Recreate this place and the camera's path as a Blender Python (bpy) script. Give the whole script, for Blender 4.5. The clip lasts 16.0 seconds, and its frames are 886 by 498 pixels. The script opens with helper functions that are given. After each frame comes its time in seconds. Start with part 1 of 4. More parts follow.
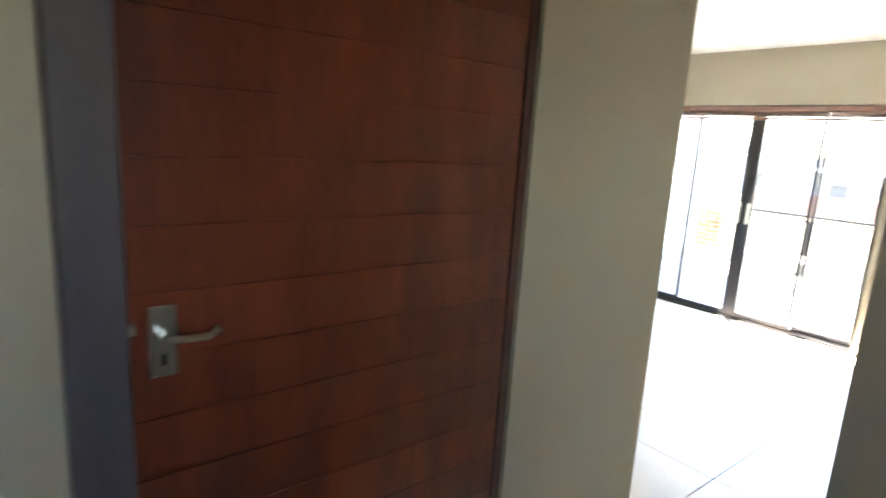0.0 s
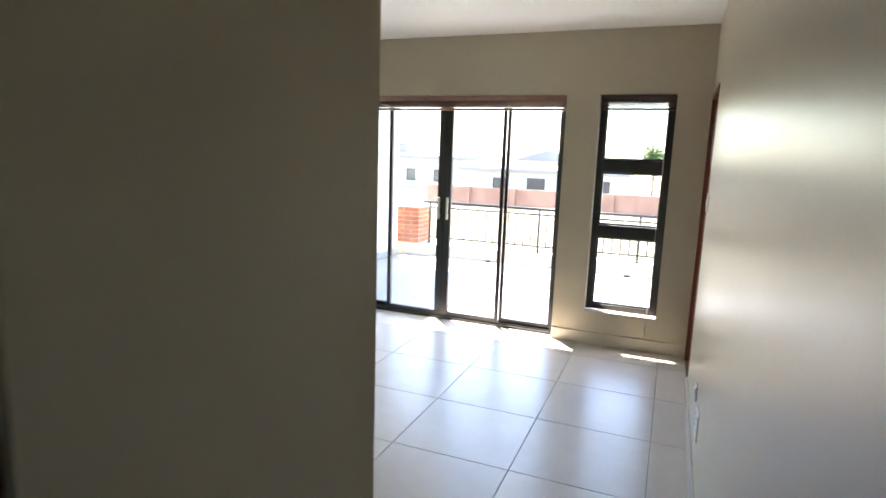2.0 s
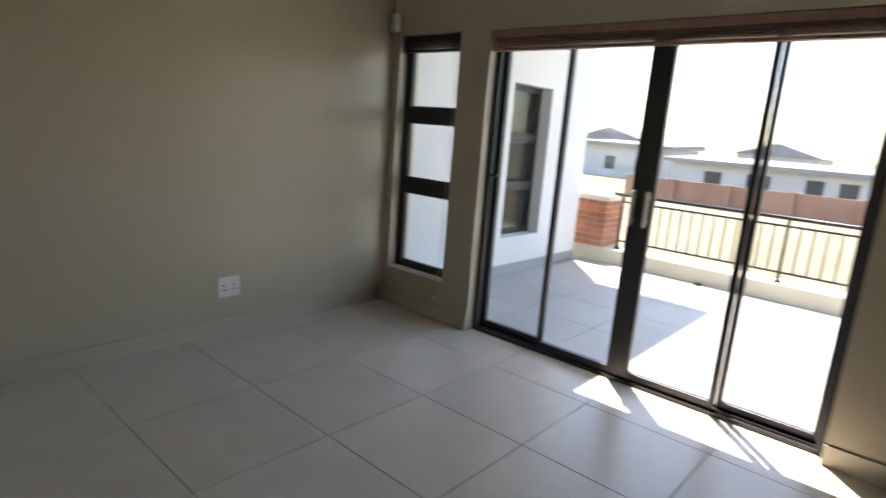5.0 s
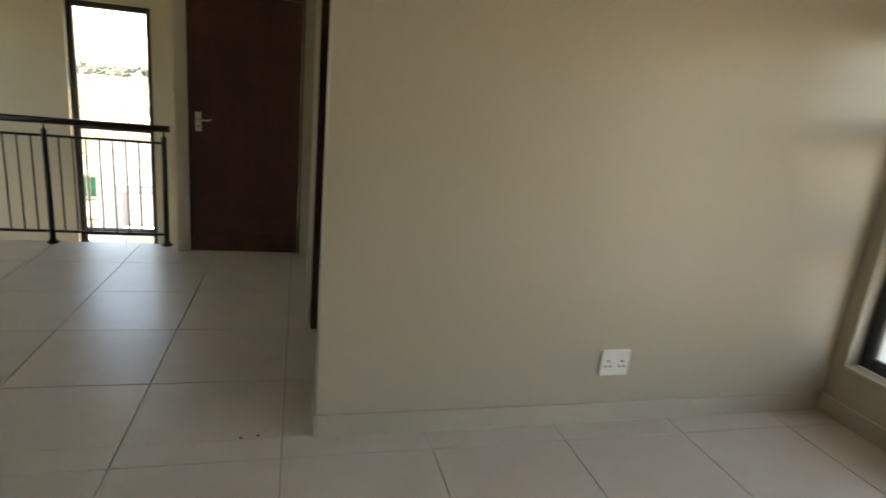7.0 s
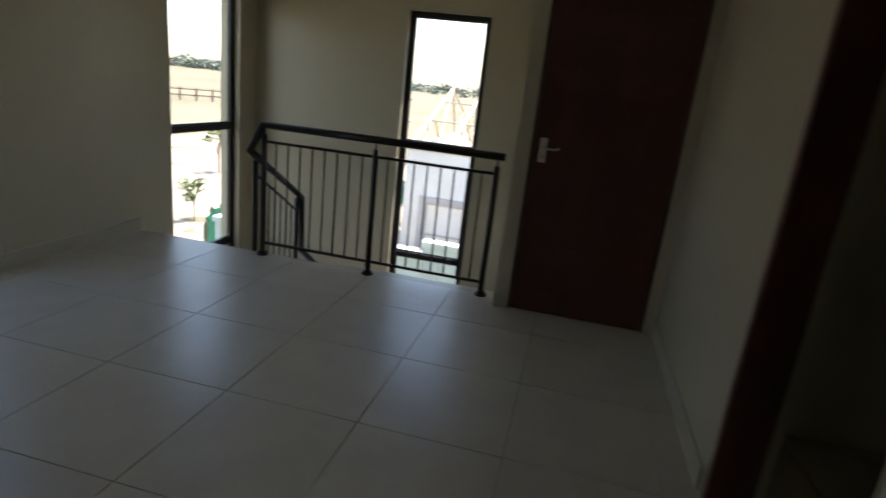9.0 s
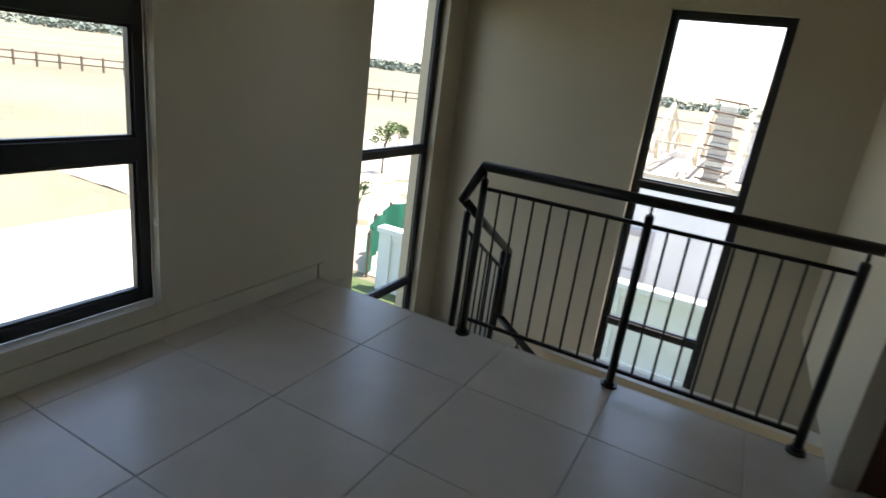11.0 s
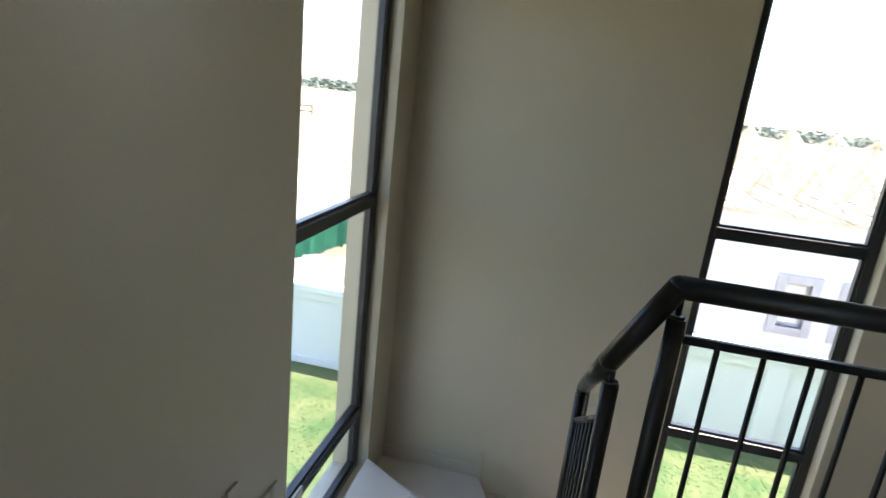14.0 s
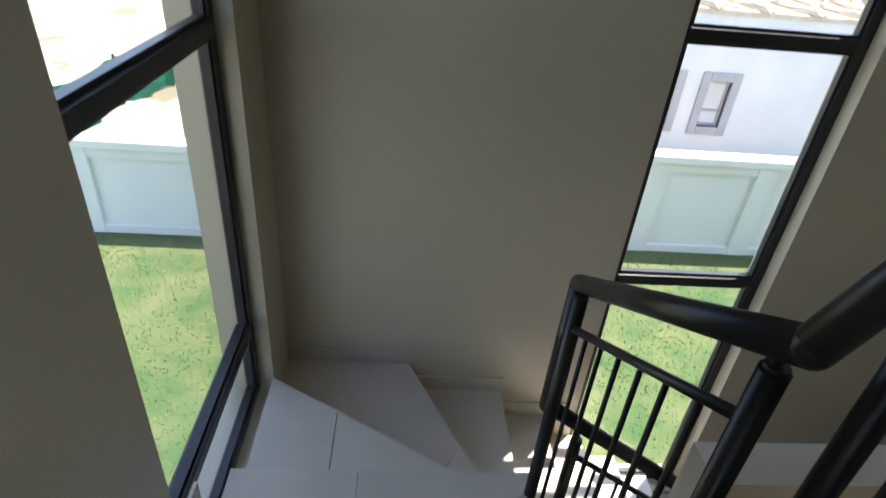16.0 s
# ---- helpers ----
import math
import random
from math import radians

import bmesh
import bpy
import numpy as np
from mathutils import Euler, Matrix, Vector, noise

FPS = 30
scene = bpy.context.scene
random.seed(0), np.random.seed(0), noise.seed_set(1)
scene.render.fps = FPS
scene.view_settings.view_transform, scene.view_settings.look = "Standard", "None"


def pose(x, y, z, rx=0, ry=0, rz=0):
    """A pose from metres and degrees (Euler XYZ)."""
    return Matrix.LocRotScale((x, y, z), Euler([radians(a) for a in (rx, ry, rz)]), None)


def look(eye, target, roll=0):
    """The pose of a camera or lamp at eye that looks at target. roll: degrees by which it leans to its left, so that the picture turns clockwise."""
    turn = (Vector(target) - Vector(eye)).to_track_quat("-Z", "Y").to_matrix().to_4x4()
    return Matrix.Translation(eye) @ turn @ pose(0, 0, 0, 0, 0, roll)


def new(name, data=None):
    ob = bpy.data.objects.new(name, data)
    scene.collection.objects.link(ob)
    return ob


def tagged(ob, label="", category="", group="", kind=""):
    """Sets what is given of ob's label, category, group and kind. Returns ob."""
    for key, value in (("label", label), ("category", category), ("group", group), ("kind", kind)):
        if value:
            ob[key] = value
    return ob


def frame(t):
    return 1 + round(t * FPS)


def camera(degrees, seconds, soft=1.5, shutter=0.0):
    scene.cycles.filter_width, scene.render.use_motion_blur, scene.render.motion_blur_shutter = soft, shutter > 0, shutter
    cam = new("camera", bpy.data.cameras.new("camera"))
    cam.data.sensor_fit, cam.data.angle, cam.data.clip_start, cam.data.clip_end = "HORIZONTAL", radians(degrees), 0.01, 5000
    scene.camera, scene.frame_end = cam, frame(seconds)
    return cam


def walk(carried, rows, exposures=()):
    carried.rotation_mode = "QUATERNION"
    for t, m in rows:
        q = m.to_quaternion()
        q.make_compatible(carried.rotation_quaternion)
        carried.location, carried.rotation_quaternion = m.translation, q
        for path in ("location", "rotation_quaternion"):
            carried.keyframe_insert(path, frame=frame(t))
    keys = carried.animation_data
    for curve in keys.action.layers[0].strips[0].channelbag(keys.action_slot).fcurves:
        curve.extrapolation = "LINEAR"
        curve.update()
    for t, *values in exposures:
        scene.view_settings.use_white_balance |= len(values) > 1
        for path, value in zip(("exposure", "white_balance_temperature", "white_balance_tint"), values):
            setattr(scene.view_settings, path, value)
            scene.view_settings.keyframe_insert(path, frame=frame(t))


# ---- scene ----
cam = camera(76.1, 16.0, shutter=0.5)
PATH = [
    (0, (0.986, 0.815, 1.574), (2.22, 2.339, 1.183), 3.5),
    (0.5, (1.15, 0.975, 1.563), (2.62, 2.28, 1.202), 3),
    (1, (1.352, 1.085, 1.539), (2.97, 2.21, 1.197), 2.7),
    (1.5, (1.519, 1.188, 1.535), (3.279, 2.078, 1.203), 2.3),
    (2, (1.778, 1.282, 1.504), (3.61, 2.016, 1.177), 2),
    (2.5, (2.082, 1.347, 1.454), (3.935, 2.025, 1.129), 2.1),
    (3, (2.401, 1.358, 1.444), (4.252, 2.033, 1.099), 2.4),
    (3.2, (2.501, 1.439, 1.445), (4.36, 2.087, 1.091), 2.4),
    (5.3, (3.578, 2.051, 1.38), (4.898, 3.49, 0.949), 4.6),
    (5.5, (3.654, 2.143, 1.382), (4.858, 3.678, 0.943), 4.6),
    (6, (3.702, 2.433, 1.376), (4.674, 4.121, 0.924), 5.6),
    (6.5, (3.709, 2.76, 1.382), (4.41, 4.571, 0.906), 6.1),
    (7, (3.696, 3.048, 1.425), (4.2, 4.913, 0.91), 5.6),
    (7.5, (3.629, 3.375, 1.406), (3.917, 5.285, 0.888), 6.1),
    (8, (3.584, 3.765, 1.383), (3.639, 5.693, 0.854), 5.5),
    (8.5, (3.38, 4.111, 1.372), (3.217, 6.031, 0.836), 5.9),
    (9, (3.137, 4.359, 1.378), (2.736, 6.238, 0.825), 6.4),
    (9.5, (2.935, 4.634, 1.389), (2.318, 6.451, 0.823), 6.6),
    (10, (2.687, 4.898, 1.376), (1.948, 6.668, 0.809), 7),
    (10.2, (2.558, 4.974, 1.392), (1.796, 6.729, 0.812), 7.4),
    (12.3, (1.471, 6.066, 1.449), (0.514, 7.719, 0.857), 6.5),
    (12.5, (1.345, 6.166, 1.435), (0.391, 7.825, 0.852), 6.8),
    (13, (1.105, 6.359, 1.407), (0.236, 8.071, 0.848), 6.9),
    (13.5, (0.869, 6.628, 1.358), (0.261, 8.464, 0.848), 6.7),
    (14, (0.666, 6.834, 1.318), (0.287, 8.724, 0.785), 6.3),
    (14.5, (0.53, 7.062, 1.278), (0.421, 8.957, 0.647), 5.7),
    (15, (0.453, 7.29, 1.246), (0.469, 9.146, 0.5), 5.3),
    (15.3, (0.416, 7.423, 1.217), (0.466, 9.236, 0.373), 5.1),
    (15.5, (0.391, 7.495, 1.211), (0.479, 9.269, 0.291), 5.3),
    (16, (0.368, 7.623, 1.167), (0.522, 9.312, 0.108), 5.3),
]
walk(cam, [(t, look(eye, target, roll)) for t, eye, target, roll in PATH], exposures=[(0.0, 5.30, 6850.0, 15.0), (0.5, 4.65, 6850.0, 15.0), (1.0, 4.15, 6850.0, 15.0), (1.5, 4.0, 6850.0, 15.0), (2.5, 3.60, 6900.0, 15.0), (3.0, 3.50, 6900.0, 15.0), (5.5, 2.30, 7500.0, 15.0), (6.0, 2.55, 7800.0, 15.0), (6.5, 2.95, 8200.0, 15.0), (7.0, 3.15, 8500.0, 15.0), (7.5, 2.90, 8300.0, 15.0), (8.0, 2.50, 7700.0, 15.0), (8.5, 2.15, 7100.0, 15.0), (9.0, 2.05, 7000.0, 15.0), (10.0, 2.20, 7000.0, 15.0), (12.5, 2.15, 6700.0, 15.0), (13.5, 2.70, 6700.0, 15.0), (14.0, 2.80, 6700.0, 15.0), (15.0, 2.50, 6700.0, 15.0), (16.0, 2.25, 6700.0, 15.0)])

# ---- light ----
world = bpy.data.worlds.new("sky")
scene.world = world
world.use_nodes = True
wn = world.node_tree.nodes
sky = wn.new("ShaderNodeTexSky")
sky.sky_type = "NISHITA"
sky.sun_disc = False
SUN = Vector((0.23, 0.21, 1.0)).normalized()
sky.sun_elevation = math.asin(SUN.z)
sky.sun_rotation = math.atan2(SUN.x, SUN.y)
sky.air_density, sky.dust_density = 1.0, 1.0
wn["Background"].inputs["Strength"].default_value = 0.15
world.node_tree.links.new(sky.outputs[0], wn["Background"].inputs["Color"])
sun = new("sun", bpy.data.lights.new("sun", "SUN"))
sun.data.energy, sun.data.angle, sun.data.color = 4.2, radians(0.5), (1.0, 0.96, 0.9)
sun.matrix_world = look(SUN * 50, (0, 0, 0))


# ---- materials ----
def nodes_of(name):
    m = bpy.data.materials.new(name)
    m.use_nodes = True
    return m, m.node_tree.nodes, m.node_tree.links, m.node_tree.nodes["Principled BSDF"]


def surface(name, c1, c2, rough=0.6, scale=3.0, fine=120.0, bump=0.05, metal=0.0, stretch=(1, 1, 1), vary=0.0, spec=0.5, coat=0.0, rough2=None, detail=6.0):
    """A two-scale mottled surface: broad stains and fine grain, with relief and, with vary, a tone of its own for each piece."""
    m, n, l, b = nodes_of(name)
    co = n.new("ShaderNodeTexCoord")
    geo = n.new("ShaderNodeNewGeometry")
    mp = n.new("ShaderNodeMapping")
    mp.inputs["Scale"].default_value = stretch
    l.new(geo.outputs["Position"], mp.inputs["Vector"])
    broad, grain = n.new("ShaderNodeTexNoise"), n.new("ShaderNodeTexNoise")
    broad.inputs["Scale"].default_value, broad.inputs["Detail"].default_value = scale, detail
    grain.inputs["Scale"].default_value, grain.inputs["Detail"].default_value = fine, 4.0
    l.new(mp.outputs[0], broad.inputs["Vector"]), l.new(mp.outputs[0], grain.inputs["Vector"])
    ramp = n.new("ShaderNodeValToRGB")
    ramp.color_ramp.elements[0].position, ramp.color_ramp.elements[1].position = 0.32, 0.68
    ramp.color_ramp.elements[0].color, ramp.color_ramp.elements[1].color = (*c1, 1), (*c2, 1)
    mixf = n.new("ShaderNodeMath")
    mixf.operation = "MULTIPLY_ADD"
    l.new(grain.outputs["Fac"], mixf.inputs[0])
    mixf.inputs[1].default_value = 0.35
    sub = n.new("ShaderNodeMath")
    sub.operation = "SUBTRACT"
    l.new(broad.outputs["Fac"], sub.inputs[0])
    sub.inputs[1].default_value = 0.175
    l.new(sub.outputs[0], mixf.inputs[2])
    l.new(mixf.outputs[0], ramp.inputs["Fac"])
    col = ramp.outputs["Color"]
    if vary:
        info = n.new("ShaderNodeObjectInfo")
        hsv = n.new("ShaderNodeHueSaturation")
        rng = n.new("ShaderNodeMapRange")
        rng.inputs["To Min"].default_value, rng.inputs["To Max"].default_value = 1 - vary, 1 + vary
        l.new(info.outputs["Random"], rng.inputs["Value"]), l.new(rng.outputs[0], hsv.inputs["Value"])
        l.new(col, hsv.inputs["Color"])
        col = hsv.outputs["Color"]
    l.new(col, b.inputs["Base Color"])
    rr = n.new("ShaderNodeMapRange")
    rr.inputs["To Min"].default_value, rr.inputs["To Max"].default_value = rough, rough2 if rough2 is not None else min(1, rough + 0.12)
    l.new(broad.outputs["Fac"], rr.inputs["Value"]), l.new(rr.outputs[0], b.inputs["Roughness"])
    b.inputs["Metallic"].default_value = metal
    b.inputs["Specular IOR Level"].default_value = spec
    b.inputs["Coat Weight"].default_value = coat
    if bump:
        bp = n.new("ShaderNodeBump")
        bp.inputs["Strength"].default_value, bp.inputs["Distance"].default_value = bump, 0.004
        l.new(grain.outputs["Fac"], bp.inputs["Height"]), l.new(bp.outputs[0], b.inputs["Normal"])
    return m


def glass_material(name, tint=(1, 1, 1), share=0.10):
    m, n, l, b = nodes_of(name)
    tr, gl, mx = n.new("ShaderNodeBsdfTransparent"), n.new("ShaderNodeBsdfGlossy"), n.new("ShaderNodeMixShader")
    lw = n.new("ShaderNodeLayerWeight")
    lw.inputs["Blend"].default_value = 0.5
    pw, fr = n.new("ShaderNodeMath"), n.new("ShaderNodeMath")
    pw.operation, fr.operation = "POWER", "MULTIPLY_ADD"
    pw.inputs[1].default_value = 5.0
    fr.inputs[1].default_value, fr.inputs[2].default_value = 0.7, 0.03
    l.new(lw.outputs["Facing"], pw.inputs[0]), l.new(pw.outputs[0], fr.inputs[0])
    gl.inputs["Roughness"].default_value = 0.01
    tr.inputs["Color"].default_value = (*tint, 1)
    l.new(fr.outputs[0], mx.inputs[0]), l.new(tr.outputs[0], mx.inputs[1]), l.new(gl.outputs[0], mx.inputs[2])
    l.new(mx.outputs[0], n["Material Output"].inputs["Surface"])
    return m


PAINT = surface("beige wall paint", (0.452, 0.405, 0.305), (0.492, 0.442, 0.336), 0.30, 0.9, 160, 0.06, rough2=0.42, spec=0.45)
CEILING = surface("white ceiling paint", (0.76, 0.75, 0.72), (0.80, 0.79, 0.77), 0.7, 1.2, 140, 0.04)
TILE = surface("cream porcelain tile", (0.56, 0.50, 0.425), (0.60, 0.54, 0.46), 0.27, 5.0, 60, 0.01, vary=0.025, rough2=0.31, detail=2.0)
GROUT = surface("grey grout", (0.27, 0.245, 0.21), (0.34, 0.31, 0.265), 0.85, 5, 200, 0.2)
SKIRT = surface("cream tile skirting", (0.45, 0.41, 0.32), (0.51, 0.465, 0.37), 0.3, 3, 80, 0.02)
WOOD = surface("red-brown stained timber", (0.10, 0.016, 0.005), (0.21, 0.040, 0.011), 0.34, 3.0, 30, 0.05, stretch=(3.2, 3.2, 0.7), vary=0.12, coat=0.15)
DARKWOOD = surface("dark mahogany timber", (0.050, 0.012, 0.008), (0.085, 0.022, 0.014), 0.36, 2.5, 30, 0.05, stretch=(3.0, 3.0, 0.7), vary=0.08)
FRAMEWOOD = surface("dark red door frame", (0.05, 0.012, 0.009), (0.085, 0.020, 0.014), 0.28, 2, 40, 0.04, stretch=(4, 4, 0.6))
# left jamb of the red door: reflected sky put into the timber's colour as grey
SHEENWOOD = surface("door frame timber with sky sheen in its colour", (0.085, 0.075, 0.085), (0.12, 0.105, 0.115), 0.32, 2, 60, 0.02, stretch=(3, 3, 0.5))
ALU = surface("charcoal aluminium", (0.018, 0.019, 0.021), (0.026, 0.027, 0.030), 0.32, 6, 200, 0.02, metal=0.2)
IRON = surface("black-brown powder-coated steel", (0.011, 0.010, 0.010), (0.018, 0.016, 0.015), 0.33, 8, 150, 0.03, metal=0.25)
CHROME = surface("brushed nickel", (0.55, 0.53, 0.48), (0.66, 0.64, 0.58), 0.26, 8, 220, 0.02, metal=1.0)
WHITEPL = surface("white plastic", (0.74, 0.73, 0.70), (0.80, 0.79, 0.76), 0.35, 6, 100, 0.0)
BLACKPL = surface("dark slot", (0.01, 0.01, 0.01), (0.015, 0.015, 0.015), 0.6, 6, 100, 0.0)
SLAT = surface("rosy brown blind slat", (0.24, 0.135, 0.105), (0.32, 0.19, 0.15), 0.4, 3, 60, 0.02, stretch=(0.5, 4, 4))
DARKSLAT = surface("dark blind slat", (0.03, 0.02, 0.018), (0.05, 0.03, 0.026), 0.4, 3, 60, 0.02)
CORD = surface("blind cord", (0.42, 0.38, 0.32), (0.5, 0.46, 0.4), 0.8, 8, 300, 0.0)
RENDER = surface("white exterior render", (0.58, 0.58, 0.57), (0.66, 0.66, 0.65), 0.85, 1.1, 90, 0.25)
GREYRENDER = surface("pale grey boundary wall", (0.52, 0.55, 0.54), (0.62, 0.65, 0.63), 0.85, 0.8, 60, 0.3)
GREYBAND = surface("grey plaster surround", (0.33, 0.32, 0.33), (0.40, 0.39, 0.40), 0.85, 2, 60, 0.2)
BRICK = surface("orange face brick", (0.30, 0.10, 0.05), (0.42, 0.16, 0.085), 0.85, 8, 120, 0.3, vary=0.22)
FARBRICK = surface("far brown brick", (0.22, 0.12, 0.09), (0.30, 0.18, 0.135), 0.9, 0.6, 6, 0.3)
MORTAR = surface("mortar", (0.42, 0.38, 0.33), (0.5, 0.46, 0.4), 0.9, 6, 160, 0.3)
COPING = surface("plastered coping", (0.50, 0.46, 0.38), (0.60, 0.56, 0.47), 0.8, 3, 90, 0.2)
BALTILE = surface("pale balcony tile", (0.29, 0.29, 0.28), (0.35, 0.35, 0.335), 0.5, 2, 70, 0.05, vary=0.04)
ROOF = surface("grey roof sheeting", (0.17, 0.17, 0.185), (0.23, 0.23, 0.245), 0.6, 0.3, 4, 0.1)
TIMBER = surface("raw pine timber", (0.46, 0.40, 0.30), (0.58, 0.51, 0.40), 0.8, 4, 60, 0.1)
LAWN = surface("lawn", (0.022, 0.060, 0.012), (0.085, 0.098, 0.036), 0.9, 2.2, 22, 0.8)
BLADE = surface("grass blade", (0.030, 0.10, 0.014), (0.15, 0.165, 0.060), 0.7, 2.5, 9, 0.0)
VELD = surface("dry veld", (0.12, 0.105, 0.065), (0.19, 0.165, 0.105), 0.95, 0.07, 1.2, 0.5)
SAND = surface("building sand", (0.26, 0.22, 0.17), (0.36, 0.31, 0.24), 0.95, 1.1, 25, 0.6)
NET = surface("green shade net", (0.015, 0.17, 0.105), (0.03, 0.25, 0.16), 0.8, 3, 80, 0.3)
LEAF = surface("leaf", (0.04, 0.075, 0.02), (0.09, 0.14, 0.04), 0.7, 1.5, 20, 0.0)
BARK = surface("bark", (0.10, 0.07, 0.05), (0.17, 0.12, 0.09), 0.9, 6, 60, 0.4)
# distance haze is mixed into this green, so it is paler than LEAF
HAZETREE = surface("far tree crown, haze in its colour", (0.10, 0.125, 0.10), (0.15, 0.175, 0.145), 0.9, 0.4, 3, 0.4)
CONCRETE = surface("concrete paving", (0.34, 0.325, 0.30), (0.44, 0.42, 0.39), 0.85, 1.4, 60, 0.2)
GLASS = glass_material("window glass", (0.97, 0.985, 0.98))
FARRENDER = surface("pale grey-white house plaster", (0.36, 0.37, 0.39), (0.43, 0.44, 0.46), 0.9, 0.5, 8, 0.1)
DARKGLASS = surface("dark window glass", (0.05, 0.06, 0.065), (0.07, 0.08, 0.085), 0.05, 1, 10, 0.0, rough2=0.08)


# ---- building helpers ----
def box(bm, x0, x1, y0, y1, z0, z1, bevel=0.0):
    g = bmesh.ops.create_cube(bm, size=1.0, matrix=Matrix.Translation(((x0 + x1) / 2, (y0 + y1) / 2, (z0 + z1) / 2)) @ Matrix.Diagonal((abs(x1 - x0), abs(y1 - y0), abs(z1 - z0), 1)))
    if bevel:
        edges = list({e for v in g["verts"] for e in v.link_edges})
        bmesh.ops.bevel(bm, geom=edges, offset=bevel, segments=2, affect="EDGES", profile=0.5)
    return bm


def boxes(*rows, bevel=0.0):
    bm = bmesh.new()
    for r in rows:
        box(bm, *r, bevel=bevel)
    return bm


def rod(bm, a, b, r, seg=12, r2=None):
    a, b = Vector(a), Vector(b)
    d = b - a
    m = Matrix.Translation((a + b) / 2) @ d.to_track_quat("Z", "Y").to_matrix().to_4x4()
    bmesh.ops.create_cone(bm, cap_ends=True, segments=seg, radius1=r, radius2=r if r2 is None else r2, depth=d.length, matrix=m)
    return bm


def rods(*rows, seg=12):
    bm = bmesh.new()
    for a, b, r in rows:
        rod(bm, a, b, r, seg)
    return bm


def part(name, bm, material, parent=None, label="", smooth=False):
    me = bpy.data.meshes.new(name)
    bm.to_mesh(me)
    bm.free()
    me.materials.append(material)
    if smooth:
        for p in me.polygons:
            p.use_smooth = len(p.vertices) == 4
    ob = new(name, me)
    ob.parent = parent
    if label:
        ob["label"] = label
    return ob


GROUPS = {"blind": "drawn-up window blinds", "blind cord": "cords of the blinds", "socket": "wall sockets", "house": "houses beyond the garden", "tree": "young and far trees", "dirt": "specks of dirt", "drain": "balcony drains"}


def thing(name, label, category, at=(0, 0, 0), group="", kind=""):
    ob = new(name)
    ob.empty_display_size = 0.1
    ob.location = at
    return tagged(ob, label, category, group or GROUPS.get(category, ""), kind)


def set_in(name, bm, material, label, category, kind="structure"):
    return tagged(part(name, bm, material), label, category, kind=kind)


def wall(name, axis, t0, t1, a0, a1, z0, z1, holes=(), material=None, label="beige painted plaster wall"):
    """A wall running along axis from a0 to a1, t0..t1 thick, with holes (b0, b1, zb, zt) right through it."""
    bm = bmesh.new()

    def put(b0, b1, c0, c1):
        if b1 - b0 > 1e-4 and c1 - c0 > 1e-4:
            if axis == "x":
                box(bm, b0, b1, t0, t1, c0, c1)
            else:
                box(bm, t0, t1, b0, b1, c0, c1)
    at = a0
    for b0, b1, c0, c1 in sorted(holes):
        put(at, b0, z0, z1)
        put(b0, b1, z0, c0)
        put(b0, b1, c1, z1)
        at = b1
    put(at, a1, z0, z1)
    bmesh.ops.remove_doubles(bm, verts=bm.verts, dist=1e-5)
    return set_in(name, bm, material or PAINT, label, "wall")


# ---- plan ----
H = 2.50            # ceiling height
HZ = 1.21           # red door handle height
DX0, DX1 = 1.15, 2.045   # red door leaf
GZ = -3.0           # garden level
EX0, EX1 = 6.450, 6.66   # window wall towards the balcony
SY = 1.075           # south wall face
NY = 5.19           # socket wall face
DY = 1.83           # face of the wall with the red door
WX = -0.17          # stair and landing west wall face
TY = 9.80           # stair north wall face
KX = 3.80           # passage east wall face
VY = 8.12           # floor edge at the stair

SL = (2.135, 4.285, 0.0, 2.015)
W1 = (4.54, 5.115, 0.275, 2.02)
W2 = (1.317, 1.875, 0.26, 2.015)
LW = (5.96, 6.97, 0.17, 2.11)
TW = (8.51, 9.50, -0.80, 2.02)
NW = (1.40, 2.19, -1.95, 2.02)

wall("wall_east", "y", EX0, EX1, -0.8, NY + 0.21, 0, H, [SL, W1, W2])
wall("wall_south", "x", SY - 0.2, SY, 2.10, EX0, 0, H, [(5.75, 6.41, 0, 2.0)])
set_in("wall_entry_side", boxes((2.10, 2.30, -1.2, SY - 0.2, 0, H)), PAINT, "beige painted plaster wall", "wall")
wall("wall_entry_back", "x", -1.4, -1.2, -0.75, 2.30, 0, H, [(0.05, 0.58, 1.45, 2.1)])
set_in("wall_entry_west", boxes((-0.95, -0.75, -1.4, DY, 0, H)), PAINT, "beige painted plaster wall", "wall")
wall("wall_red_door", "x", DY, DY + 0.20, -0.95, 2.785, 0, H, [(DX0 - 0.098, DX1 + 0.04, 0, 2.07)])
set_in("wall_block_end", boxes((2.60, 2.785, DY + 0.20, 2.6, 0, H)), PAINT, "beige painted plaster wall", "wall")
set_in("wall_block_north", boxes((WX - 0.2, 2.785, 2.6, 2.8, 0, H)), PAINT, "beige painted plaster wall", "wall")
set_in("wall_behind_red_door", boxes((-0.2, 2.60, 2.4, 2.597, 0, H)), PAINT, "beige painted plaster wall", "wall")
wall("wall_socket", "x", NY, NY + 0.21, KX, EX0, 0, H)
wall("wall_passage_east", "y", KX, KX + 0.2, NY + 0.21, 7.92, 0, H, [(5.46, 6.34, 0, 2.06)])
wall("wall_passage_end", "x", 7.92, 8.12, 2.76, KX + 0.2, 0, H, [(2.855, 3.725, 0, 2.05)])
wall("wall_stair_east", "y", 2.76, 2.96, 8.12, TY, 0, H)
wall("wall_stair_east_lower", "y", 3.85, 4.05, 7.9, TY + 0.2, GZ, -0.2)
wall("wall_west", "y", WX - 0.21, WX, 2.6, TY + 0.2, GZ, H, [LW, TW])
